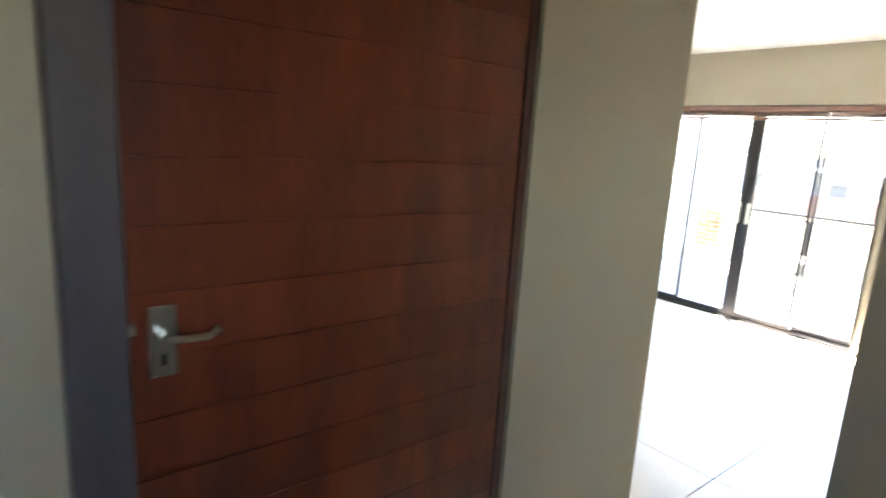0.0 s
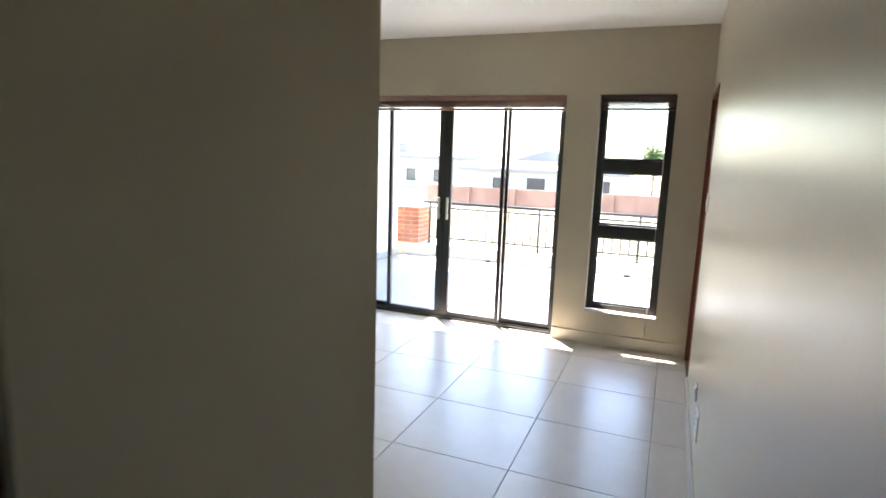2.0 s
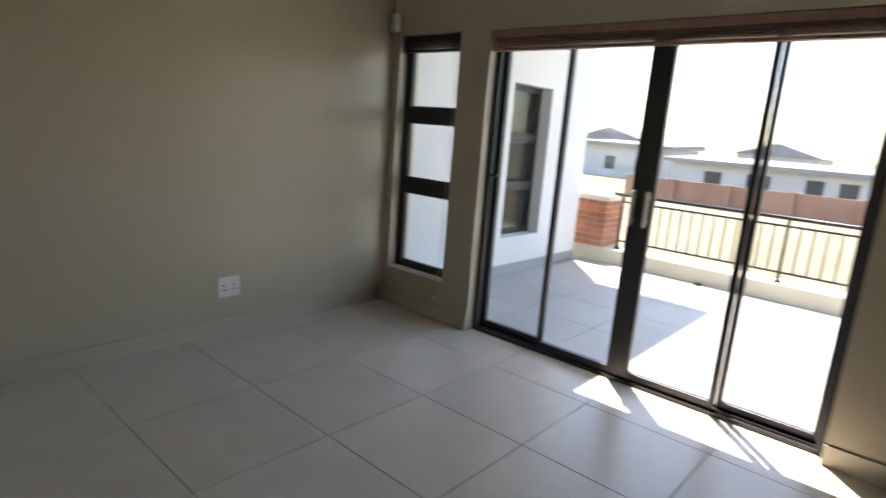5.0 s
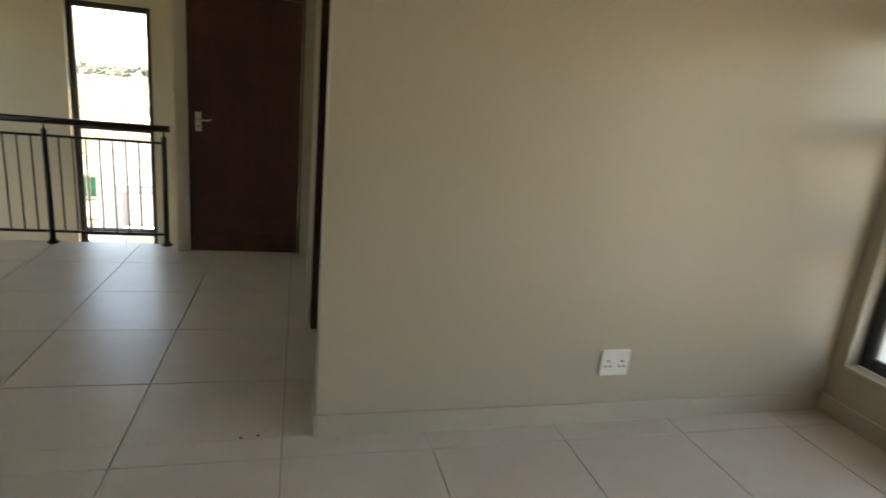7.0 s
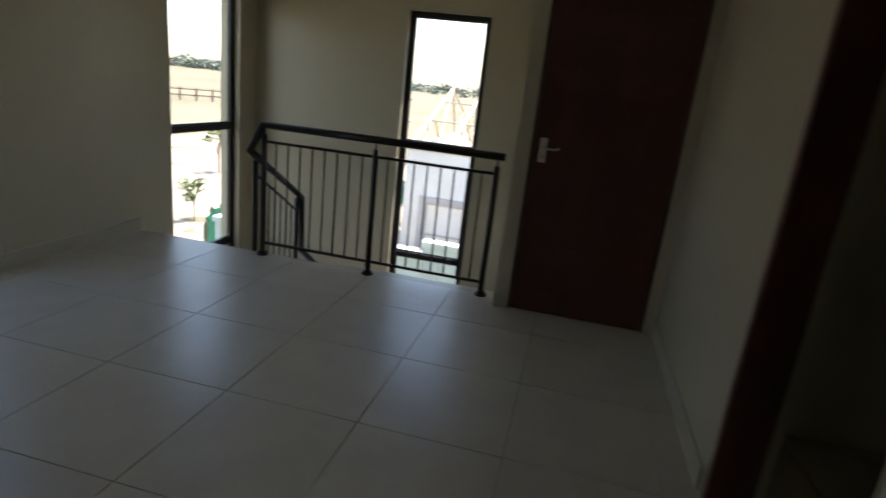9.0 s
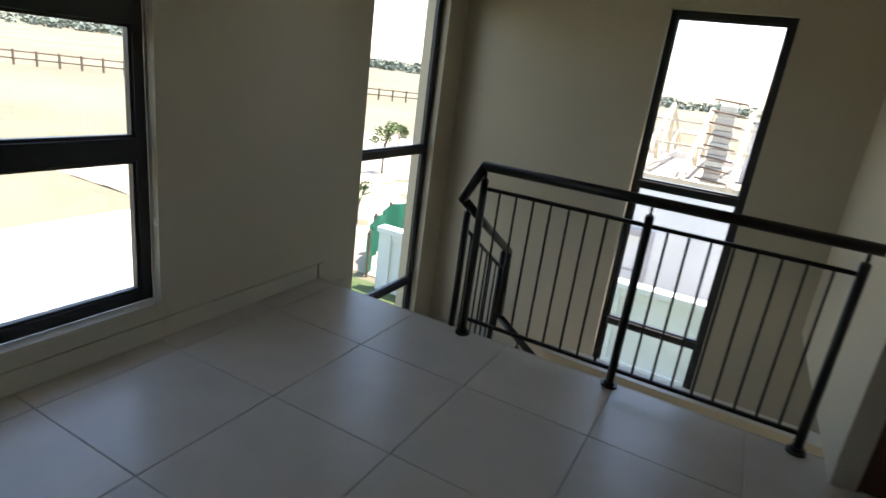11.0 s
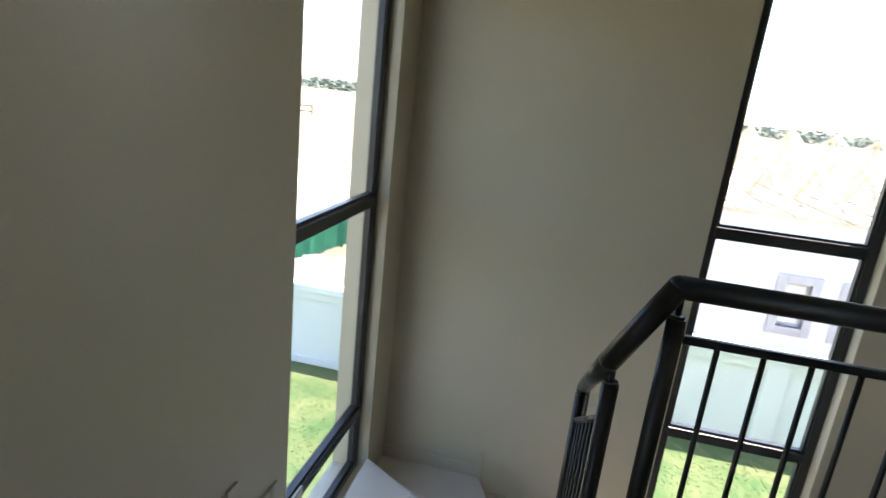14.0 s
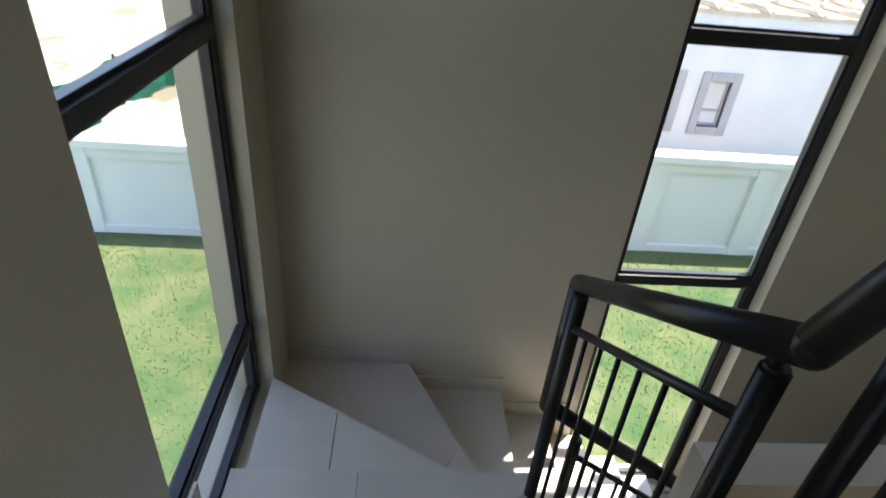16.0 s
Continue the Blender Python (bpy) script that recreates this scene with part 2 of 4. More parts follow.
wall("wall_north", "x", TY, TY + 0.2, WX, 4.05, GZ, H, [NW])
wall("wall_stair_lower", "x", 8.6, 8.75, 1.30, 3.85, GZ, -0.2)
set_in("wall_side_room", boxes((5.2, 5.3, NY + 0.21, 7.9, 0, H), (KX + 0.2, 5.2, 7.0, 7.1, 0, H)), PAINT, "beige painted plaster wall of the side room", "wall")
set_in("wall_south_room", boxes((5.2, 6.45, -1.0, -0.9, 0, H), (5.1, 5.2, -1.0, SY - 0.2, 0, H)), PAINT, "beige painted plaster wall", "wall")

set_in("ceiling", boxes((-1.0, EX1, -1.4, 10.0, H, H + 0.15)), CEILING, "smooth white painted ceiling", "ceiling")
slab = boxes((-0.95, EX1, -1.4, NY + 0.2, -0.2, -0.008), (WX, 5.3, NY + 0.2, VY - 0.02, -0.2, -0.008))
floor = set_in("floor", slab, GROUT, "cream porcelain tiled floor with thin grey joints", "floor")
set_in("floor_edge", boxes((WX, 2.76, VY - 0.02, VY, -0.2, -0.001), bevel=0.0), SKIRT, "cream tiled edge of the landing floor", "floor edge")
set_in("stair_hall_floor", boxes((WX, 3.85, 8.75, TY, GZ, GZ + 0.08)), TILE, "cream tiled floor at the foot of the stairs", "floor")

# skirtings: cream tile strips, 100 mm high
SK = 0.10
for r in ((EX0 - 0.012, EX0, SY, SL[0]), (EX0 - 0.012, EX0, SL[1], NY), (KX, EX0 - 0.012, NY - 0.012, NY), (KX - 0.012, KX, NY - 0.012, 5.40),
          (KX - 0.012, KX, 6.40, 7.92), (2.102, 5.74, SY, SY + 0.012), (DX1 + 0.045, 2.785, DY - 0.012, DY), (2.785, 2.797, DY - 0.012, 2.8),
          (3.77, KX - 0.012, 7.908, 7.92), (2.76, 2.81, 7.908, 7.92), (WX, WX + 0.012, 2.8, VY - 0.02)):
    set_in("baseboard", boxes((r[0], r[1], r[2], r[3], -0.002, SK), bevel=0.002), SKIRT, "cream tile skirting along the wall", "skirting")


# ---- windows ----
def window(name, axis, plane, inward, a0, a1, z0, z1, bars, label, bar=0.055, sash=0.045, depth=0.05, sill=None):
    """A charcoal aluminium window in an opening; bars: heights of the cross bars."""
    w = thing(name, label, "window", kind="structure")

    def bx(b0, b1, c0, c1, d=depth, off=0.0):
        p0, p1 = plane - d / 2 + off, plane + d / 2 + off
        return (b0, b1, p0, p1, c0, c1) if axis == "x" else (p0, p1, b0, b1, c0, c1)
    part("window_frame", boxes(bx(a0, a0 + sash, z0, z1), bx(a1 - sash, a1, z0, z1), bx(a0 + sash, a1 - sash, z0, z0 + sash), bx(a0 + sash, a1 - sash, z1 - sash, z1), bevel=0.003), ALU, w)
    zs = [z0 + sash] + [b for b in bars] + [z1 - sash]
    for b in bars:
        part("transom", boxes(bx(a0 + sash, a1 - sash, b - bar / 2, b + bar / 2, depth + 0.012), bevel=0.004), ALU, w)
    for c0, c1 in zip(zs, zs[1:]):
        lo = c0 + (0 if c0 == zs[0] else bar / 2)
        hi = c1 - (0 if c1 == zs[-1] else bar / 2)
        g = part("pane", boxes(bx(a0 + sash, a1 - sash, lo, hi, 0.006)), GLASS, w)
        g.visible_shadow = False
        s = 0.014
        part("glazing_bead", boxes(bx(a0 + sash, a0 + sash + s, lo, hi, 0.03), bx(a1 - sash - s, a1 - sash, lo, hi, 0.03), bx(a0 + sash + s, a1 - sash - s, lo, lo + s, 0.03), bx(a0 + sash + s, a1 - sash - s, hi - s, hi, 0.03)), ALU, w)
    return w


PX = 6.555
window("window_1", "y", PX, -1, W1[0], W1[1], W1[2] + 0.02, W1[3], [0.94, 1.465], "tall narrow window with charcoal aluminium frame and three panes", bar=0.10)
window("window_2", "y", PX, -1, W2[0], W2[1], W2[2] + 0.02, W2[3], [0.94, 1.465], "tall narrow window with charcoal aluminium frame and three panes", bar=0.10)
window("window_3", "y", WX - 0.085, 1, LW[0], LW[1], LW[2] + 0.02, LW[3], [0.92, 1.49], "landing window with charcoal aluminium frame and three panes", bar=0.10, sash=0.055)
window("window_4", "y", WX - 0.085, 1, TW[0], TW[1], TW[2] + 0.015, TW[3], [-0.41, 0.77], "full-height stair window with charcoal aluminium frame", bar=0.05)
window("window_5", "x", TY + 0.10, -1, NW[0], NW[1], NW[2] + 0.015, NW[3], [-0.37, 0.785], "full-height stair window facing the neighbouring building site", bar=0.05)
for n, r in (("window_sill", (EX0 - 0.012, PX - 0.03, W1[0], W1[1], W1[2], W1[2] + 0.02)), ("window_sill", (EX0 - 0.012, PX - 0.03, W2[0], W2[1], W2[2], W2[2] + 0.02)),
             ("window_sill", (WX - 0.055, WX + 0.012, LW[0], LW[1], LW[2], LW[2] + 0.02))):
    set_in(n, boxes(r, bevel=0.002), SKIRT, "cream tiled inner window sill", "window sill")

# sliding door: two fixed and two moving leaves
sd = thing("sliding_door", "closed four-leaf glass sliding door with charcoal aluminium frame", "sliding door", kind="structure")
sx = 6.575
part("door_frame", boxes((sx - 0.05, sx + 0.05, SL[0], SL[0] + 0.035, 0, SL[3]), (sx - 0.05, sx + 0.05, SL[1] - 0.035, SL[1], 0, SL[3]), (sx - 0.05, sx + 0.05, SL[0] + 0.035, SL[1] - 0.035, SL[3] - 0.04, SL[3]), bevel=0.003), ALU, sd)
part("sill_track", boxes((sx - 0.055, sx + 0.055, SL[0] + 0.035, SL[1] - 0.035, 0.0, 0.022), (sx - 0.032, sx - 0.026, SL[0] + 0.035, SL[1] - 0.035, 0.022, 0.034), (sx + 0.026, sx + 0.032, SL[0] + 0.035, SL[1] - 0.035, 0.022, 0.034)), ALU, sd)
ys = [SL[0] + 0.035, 2.645, 3.195, 3.755, SL[1] - 0.035]
for i in range(4):
    a, b = ys[i], ys[i + 1]
    fixed = i in (0, 3)
    o = 0.022 if fixed else -0.022
    s0, s1 = (0.028, 0.028) if fixed else ((0.03, 0.065) if i == 1 else (0.065, 0.03))
    leaf = part("fixed_leaf" if fixed else "sliding_leaf", boxes((sx + o - 0.018, sx + o + 0.018, a, a + s0, 0.036, 1.975), (sx + o - 0.018, sx + o + 0.018, b - s1, b, 0.036, 1.975), (sx + o - 0.018, sx + o + 0.018, a + s0, b - s1, 0.036, 0.07), (sx + o - 0.018, sx + o + 0.018, a + s0, b - s1, 1.925, 1.975), bevel=0.003), ALU, sd)
    g = part("pane", boxes((sx + o - 0.003, sx + o + 0.003, a + s0, b - s1, 0.07, 1.925)), GLASS, leaf)
    g.visible_shadow = False
    if not fixed:
        hy = b - 0.04 if i == 1 else a + 0.04
        part("handle", boxes((sx + o - 0.05, sx + o - 0.036, hy - 0.011, hy + 0.011, 0.93, 1.13), (sx + o - 0.037, sx + o - 0.017, hy - 0.009, hy + 0.009, 0.95, 0.975), (sx + o - 0.037, sx + o - 0.017, hy - 0.009, hy + 0.009, 1.085, 1.11), bevel=0.004), CHROME, leaf, "brushed metal pull handle")
part("catch", boxes((sx - 0.075, sx - 0.045, SL[1] - 0.10, SL[1] - 0.03, 1.095, 1.11), bevel=0.003), ALU, sd)


# ---- blinds ----
def drawn_up_blind(x, y0, y1, top, n, mat, label, slat_w=0.05, step=0.0085):
    b = thing("venetian_blind", label, "blind")
    part("head_rail", boxes((x - 0.028, x + 0.028, y0, y1, top - 0.045, top), bevel=0.003), mat, b)
    for k in range(n):
        z = top - 0.049 - k * step
        part("slat", boxes((x - slat_w / 2, x + slat_w / 2, y0 + 0.004, y1 - 0.004, z - 0.0032, z)), mat, b)
    z = top - 0.052 - n * step
    part("bottom_rail", boxes((x - slat_w / 2, x + slat_w / 2, y0 + 0.003, y1 - 0.003, z - 0.018, z), bevel=0.003), mat, b)
    return b


drawn_up_blind(EX0 + 0.035, SL[0] - 0.005 + 0.01, SL[1] - 0.01, SL[3] - 0.004, 6, SLAT, "rosy brown wooden blind drawn up over the sliding door")
drawn_up_blind(EX0 + 0.06, W1[0] + 0.01, W1[1] - 0.01, W1[3] - 0.004, 5, DARKSLAT, "dark wooden blind drawn up at the window head")
drawn_up_blind(EX0 + 0.06, W2[0] + 0.01, W2[1] - 0.01, W2[3] - 0.004, 5, DARKSLAT, "dark wooden blind drawn up at the window head")
drawn_up_blind(WX - 0.025, LW[0] + 0.01, LW[1] - 0.01, LW[3] - 0.004, 6, DARKSLAT, "dark wooden blind drawn up at the window head")


def cord(name, pts, label, tassel=True, r=0.0022):
    c = thing(name, label, "blind cord")
    bm = bmesh.new()
    for a, b in zip(pts, pts[1:]):
        rod(bm, a, b, r, 6)
    part("string", bm, CORD, c)
    if tassel:
        e = Vector(pts[-1])
        part("tassel", rod(bmesh.new(), e - Vector((0, 0, 0.035)), e, 0.007, 10, 0.003), WHITEPL, c)
    return c


cord("blind_cord", [(EX0 + 0.04, W1[0] + 0.06, 1.95), (EX0 + 0.04, W1[0] + 0.062, 1.2), (EX0 + 0.01, W1[0] + 0.05, 0.32), (EX0 - 0.016, W1[0] + 0.05, 0.18)], "thin pale cord hanging from the drawn-up blind")
cord("blind_cord", [(EX0 + 0.04, W2[0] + 0.05, 1.95), (EX0 + 0.0, W2[0] + 0.07, 0.30), (EX0 - 0.016, W2[0] + 0.075, 0.17)], "thin pale cord hanging from the drawn-up blind")
cord("blind_cord", [(WX + 0.012, LW[1] - 0.045, 2.03), (WX + 0.014, LW[1] - 0.035, 1.2), (WX + 0.018, LW[1] - 0.03, 0.62)], "pale cord with tassel beside the landing window")
cord("blind_cord", [(WX + 0.012, LW[1] - 0.06, 2.03), (WX + 0.018, LW[1] - 0.05, 0.30), (WX + 0.02, LW[1] - 0.035, 0.10), (WX + 0.02, LW[1] + 0.0, 0.07), (WX + 0.02, LW[1] + 0.02, 0.13), (WX + 0.014, LW[1] - 0.02, 0.40)], "looped pale cord hanging under the landing window sill", tassel=False)


# ---- doors ----
def lever_set(parent, x, y, z, toward, reach, plate=(0.045, 0.155)):
    """Lever handle on a back plate; the face looks along -y."""
    pl = part("handle_plate", boxes((x - plate[0] / 2, x + plate[0] / 2, y - 0.008, y, z - plate[1] * 0.62, z + plate[1] * 0.38), bevel=0.002), CHROME, parent, "brushed nickel back plate")
    bm = rods(((x, y - 0.008, z), (x, y - 0.04, z), 0.009))
    pts = [Vector((x, y - 0.04, z)), Vector((x + toward * reach * 0.45, y - 0.045, z - 0.004)), Vector((x + toward * reach * 0.8, y - 0.045, z - 0.004)), Vector((x + toward * reach, y - 0.045, z + 0.008))]
    for a, b in zip(pts, pts[1:]):
        rod(bm, a, b, 0.007, 10)
    part("lever", bm, CHROME, pl)
    part("keyhole", boxes((x - 0.004, x + 0.004, y - 0.0105, y - 0.0075, z - plate[1] * 0.45, z - plate[1] * 0.30)), BLACKPL, pl)
    for s in (0.33, -0.57):
        part("screw", rods(((x, y - 0.0095, z + s * plate[1]), (x, y - 0.0075, z + s * plate[1]), 0.0035)), CHROME, pl)


def boarded_door(name, x0, x1, y, z1, board, mat, label, fmat, fw_l, fw_r, phase=0.0):
    d = thing(name, label, "door", kind="structure")
    leaf = part("door_leaf", boxes((x0, x1, y + 0.0035, y + 0.042, 0.006, z1)), mat, d)
    z = 0.006
    nxt = board * phase if phase else board
    while z < z1 - 0.01:
        top = min(z1, z + nxt)
        part("board", boxes((x0, x1, y, y + 0.0033, z + 0.0007, top - 0.0007), bevel=0.0008), mat, leaf)
        z, nxt = top, board
    part("door_frame", boxes((x0 - fw_l, x0 - 0.003, y - 0.004, y + 0.10, 0, z1 + 0.05), (x1 + 0.003, x1 + fw_r, y - 0.004, y + 0.10, 0, z1 + 0.05), (x0 - 0.003, x1 + 0.003, y - 0.004, y + 0.10, z1 + 0.004, z1 + 0.05), bevel=0.003), fmat, d)
    return d


rd = boarded_door("door_1", DX0, DX1, DY + 0.012, 2.03, 0.116, WOOD, "closed red-brown timber door with horizontal grooves", FRAMEWOOD, 0.003, 0.035)
part("jamb_left", boxes((DX0 - 0.094, DX0 - 0.003, DY - 0.004, DY + 0.10, 0, 2.065), bevel=0.003), SHEENWOOD, rd, "timber jamb, its grey standing for reflected sky")
part("strike_plate", boxes((DX0 - 0.008, DX0 + 0.006, DY - 0.002, DY + 0.012, HZ + 0.005, HZ + 0.023)), CHROME, rd)
lever_set(rd, DX0 + 0.05, DY + 0.012, HZ, 1, 0.085, (0.044, 0.128))
dk = boarded_door("door_2", 2.875, 3.705, 7.93, 2.03, 0.155, DARKWOOD, "closed dark mahogany door at the end of the passage", FRAMEWOOD, 0.02, 0.02)
lever_set(dk, 2.93, 7.93, 1.08, 1, 0.10, (0.045, 0.15))

jm = thing("door_3", "open doorway with dark red timber frame off the passage", "doorway", kind="structure")
part("jamb", boxes((KX - 0.006, KX + 0.15, 6.30, 6.34, 0, 2.06), bevel=0.003), FRAMEWOOD, jm)
part("jamb", boxes((KX + 0.05, KX + 0.15, 5.46, 5.50, 0, 2.06), bevel=0.003), FRAMEWOOD, jm)
part("head", boxes((KX + 0.05, KX + 0.15, 5.50, 6.30, 2.02, 2.06), bevel=0.003), FRAMEWOOD, jm)
j5 = thing("door_5", "open entry doorway with dark red timber jamb at the wall end", "doorway", kind="structure")
part("jamb", boxes((2.072, 2.097, SY - 0.2, SY - 0.12, 0, 2.06), bevel=0.003), FRAMEWOOD, j5)
j4 = thing("door_4", "doorway with red-brown timber frame and open door in the corner of the room", "doorway", kind="structure")
part("jamb", boxes((6.375, 6.41, SY - 0.2, SY + 0.006, 0, 2.0), bevel=0.003), WOOD, j4)
part("jamb", boxes((5.75, 5.785, SY - 0.2, SY + 0.006, 0, 2.0), bevel=0.003), WOOD, j4)
part("head", boxes((5.785, 6.375, SY - 0.2, SY + 0.006, 1.96, 2.0), bevel=0.003), WOOD, j4)
part("door_leaf", boxes((6.33, 6.37, SY - 0.98, SY - 0.19, 0.006, 1.955), bevel=0.002), WOOD, j4)


# ---- sockets, switch, sensors ----
def socket(name, cx, face, cz, axis, out, w=0.145, h=0.13, pins=True, label="white plastic double wall socket with switches"):
    s = thing(name, label, "socket")

    def bx(u0, u1, d0, d1, c0, c1):
        lo, hi = sorted((face + out * d0, face + out * d1))
        return (cx + u0, cx + u1, lo, hi, cz + c0, cz + c1) if axis == "x" else (lo, hi, cx + u0, cx + u1, cz + c0, cz + c1)
    pl = part("plate", boxes(bx(-w / 2, w / 2, 0, 0.009, -h / 2, h / 2), bevel=0.003), WHITEPL, s)
    if pins:
        for u in (-w * 0.24, w * 0.24):
            part("pin_holes", boxes(bx(u - 0.005, u + 0.005, 0.008, 0.0098, 0.004, 0.014), bx(u - 0.017, u - 0.008, 0.008, 0.0098, -0.022, -0.013), bx(u + 0.008, u + 0.017, 0.008, 0.0098, -0.022, -0.013)), BLACKPL, pl)
            part("rocker", boxes(bx(u - 0.008, u + 0.008, 0.008, 0.013, 0.032, 0.050), bevel=0.001), WHITEPL, pl)
    else:
        for u in (-0.012, 0.012):
            part("rocker", boxes(bx(u - 0.009, u + 0.009, 0.008, 0.014, -0.02, 0.02), bevel=0.001), WHITEPL, pl)
    return s


socket("wall_socket", 5.155, NY, 0.308, "x", -1)
socket("wall_socket", 4.55, SY, 0.30, "x", 1)
socket("wall_socket", 4.80, SY, 0.36, "x", 1, w=0.075, h=0.075, pins=False, label="small white plastic outlet plate on the wall")
socket("light_switch", 5.62, SY, 1.27, "x", 1, w=0.075, h=0.12, pins=False, label="white plastic light switch beside the doorway")
sn = thing("alarm_detector", "small white alarm detector in the corner", "alarm detector")
part("housing", boxes((EX0 - 0.05, EX0, NY - 0.075, NY - 0.012, 2.04, 2.17), bevel=0.008), WHITEPL, sn)
part("lens", boxes((EX0 - 0.055, EX0 - 0.049, NY - 0.065, NY - 0.022, 2.055, 2.105), bevel=0.002), CEILING, sn)
dl = thing("downlight", "small round white recessed ceiling light, switched off", "ceiling light")
part("ring", rods(((4.7, 1.62, H - 0.012), (4.7, 1.62, H + 0.0), 0.05), seg=28), WHITEPL, dl)
part("bulb", rods(((4.7, 1.62, H - 0.03), (4.7, 1.62, H - 0.012), 0.025), seg=20), CEILING, dl)

# ---- stairs ----
R = 0.18
CP = Vector((0.86, 8.87))
stair = thing("staircase", "cream tiled winding staircase going down to the ground floor", "staircase", kind="structure")


def step(pts, z, drop=0.30):
    """One tread as a prism: a tile with a nosing, over the block below it."""
    bm = bmesh.new()
    for z0, z1, grow in ((z - drop, z - 0.014, 0.0),):
        lo = [bm.verts.new((p[0], p[1], z0)) for p in pts]
        hi = [bm.verts.new((p[0], p[1], z1)) for p in pts]
        bm.faces.new(hi), bm.faces.new(lo[::-1])
        for i in range(len(pts)):
            j = (i + 1) % len(pts)
            bm.faces.new((lo[i], lo[j], hi[j], hi[i]))
    bmesh.ops.recalc_face_normals(bm, faces=bm.faces)
    st = part("step", bm, SKIRT, stair)
    return st


def tread_tile(st, pts, z):
    bm = bmesh.new()
    lo = [bm.verts.new((p[0], p[1], z - 0.0135)) for p in pts]
    hi = [bm.verts.new((p[0], p[1], z)) for p in pts]
    bm.faces.new(hi), bm.faces.new(lo[::-1])
    for i in range(len(pts)):
        j = (i + 1) % len(pts)
        bm.faces.new((lo[i], lo[j], hi[j], hi[i]))
    bmesh.ops.recalc_face_normals(bm, faces=bm.faces)
    part("tread_tile", bm, TILE, st)


g = 0.0015
for k, (y0, y1) in enumerate(((VY, 8.37), (8.37, 8.62), (8.62, 8.87))):
    z = -R * (k + 1)
    st = step([(WX, y0), (CP.x, y0), (CP.x, y1), (WX, y1)], z)
    xm = 0.26
    tread_tile(st, [(WX, y0), (xm - g, y0), (xm - g, y1 + 0.012), (WX, y1 + 0.012)], z)
    tread_tile(st, [(xm + g, y0), (CP.x, y0), (CP.x, y1 + 0.012), (xm + g, y1 + 0.012)], z)
W_A, W_B, W_C = (WX, 9.49), (0.44, TY), (0.95, TY)


def along(a, b, f):
    return (a[0] + (b[0] - a[0]) * f, a[1] + (b[1] - a[1]) * f)


c = (CP.x, CP.y)
st = step([(WX, 8.87), c, W_A], -R * 4)
m1, m2 = along((WX, 8.87), c, 0.30), along(W_A, c, 0.30)
tread_tile(st, [(WX, 8.87), along((WX, 8.87), c, 0.298), along(W_A, c, 0.298), W_A], -R * 4)
tread_tile(st, [along((WX, 8.87), c, 0.302), c, along(W_A, c, 0.302)], -R * 4)
st = step([W_A, c, W_B, (WX, TY)], -R * 5)
tread_tile(st, [W_A, along(W_A, c, 0.70), along(W_B, c, 0.55), W_B, (WX, TY)], -R * 5)
tread_tile(st, [along(W_A, c, 0.704), c, along(W_B, c, 0.554)], -R * 5)
st = step([W_B, c, (0.95, CP.y), W_C], -R * 6)
tread_tile(st, [W_B, c, (0.95, CP.y), W_C], -R * 6)
for k in range(9):
    x0 = 0.95 + 0.25 * k
    z = -R * (7 + k)
    st = step([(x0, CP.y - 0.12), (x0 + 0.25, CP.y - 0.12), (x0 + 0.25, TY), (x0, TY)], z)
    tread_tile(st, [(x0, CP.y - 0.12), (x0 + 0.262, CP.y - 0.12), (x0 + 0.262, TY), (x0, TY)], z)

# stepped skirting tiles beside the treads
for k, (y0, y1) in enumerate(((VY, 8.37), (8.37, 8.62))):
    z = -R * (k + 1)
    set_in("trim", boxes((WX, WX + 0.010, y0, y1 + 0.012, z, z + 0.10), (WX, WX + 0.010, y0 - 0.005, y0 + 0.05, z + 0.10, z + R + 0.10)), SKIRT, "stepped cream skirting tile beside the stairs", "skirting")
set_in("trim", boxes((WX, 0.44, TY - 0.010, TY, -R * 5, -R * 5 + 0.08)), SKIRT, "cream skirting tile beside the stairs", "skirting")
set_in("trim", boxes((0.44, 0.95, TY - 0.010, TY, -R * 6, -R * 6 + 0.09), (0.44, 0.452, TY - 0.010, TY, -R * 6 + 0.09, -R * 4)), SKIRT, "cream skirting tile beside the stairs", "skirting")
set_in("trim", boxes((0.95, 1.35, TY - 0.010, TY, -R * 7, -R * 7 + 0.09)), SKIRT, "cream skirting tile beside the stairs", "skirting")

# ---- stair balustrade ----
rail = thing("stair_balustrade", "dark powder-coated steel balustrade with round handrail along the landing edge", "balustrade", at=(0.944, 8.075, 0))


def rpart(name, bm, label="", smooth=True, parent=None):
    ob = part(name, bm, IRON, parent or rail, label, smooth)
    ob.matrix_parent_inverse = Matrix.Translation((-0.944, -8.075, 0)) if parent is None else Matrix.Identity(4)
    return ob


def bent_rail(pts, r):
    """A round rail through its corner points, with ball joints at the mitres."""
    bm = bmesh.new()
    for a, b in zip(pts, pts[1:]):
        rod(bm, a, b, r, 18)
    for p in pts[1:-1]:
        bmesh.ops.create_uvsphere(bm, u_segments=16, v_segments=10, radius=r, matrix=Matrix.Translation(p))
    return bm


RY = 8.075
A_, B_, C_ = Vector((0.940, RY, 0.970)), Vector((0.832, RY + 0.005, 0.772)), Vector((0.862, 8.86, 0.30))
E1 = Vector((0.866, 8.885, -0.20))
E2 = E1 + Vector((1.9, 0.0, -1.9 * 0.72))
rpart("handrail", bent_rail([Vector((2.69, RY, 0.970)), A_, B_, C_, E1, E2], 0.026), "thick round dark handrail")


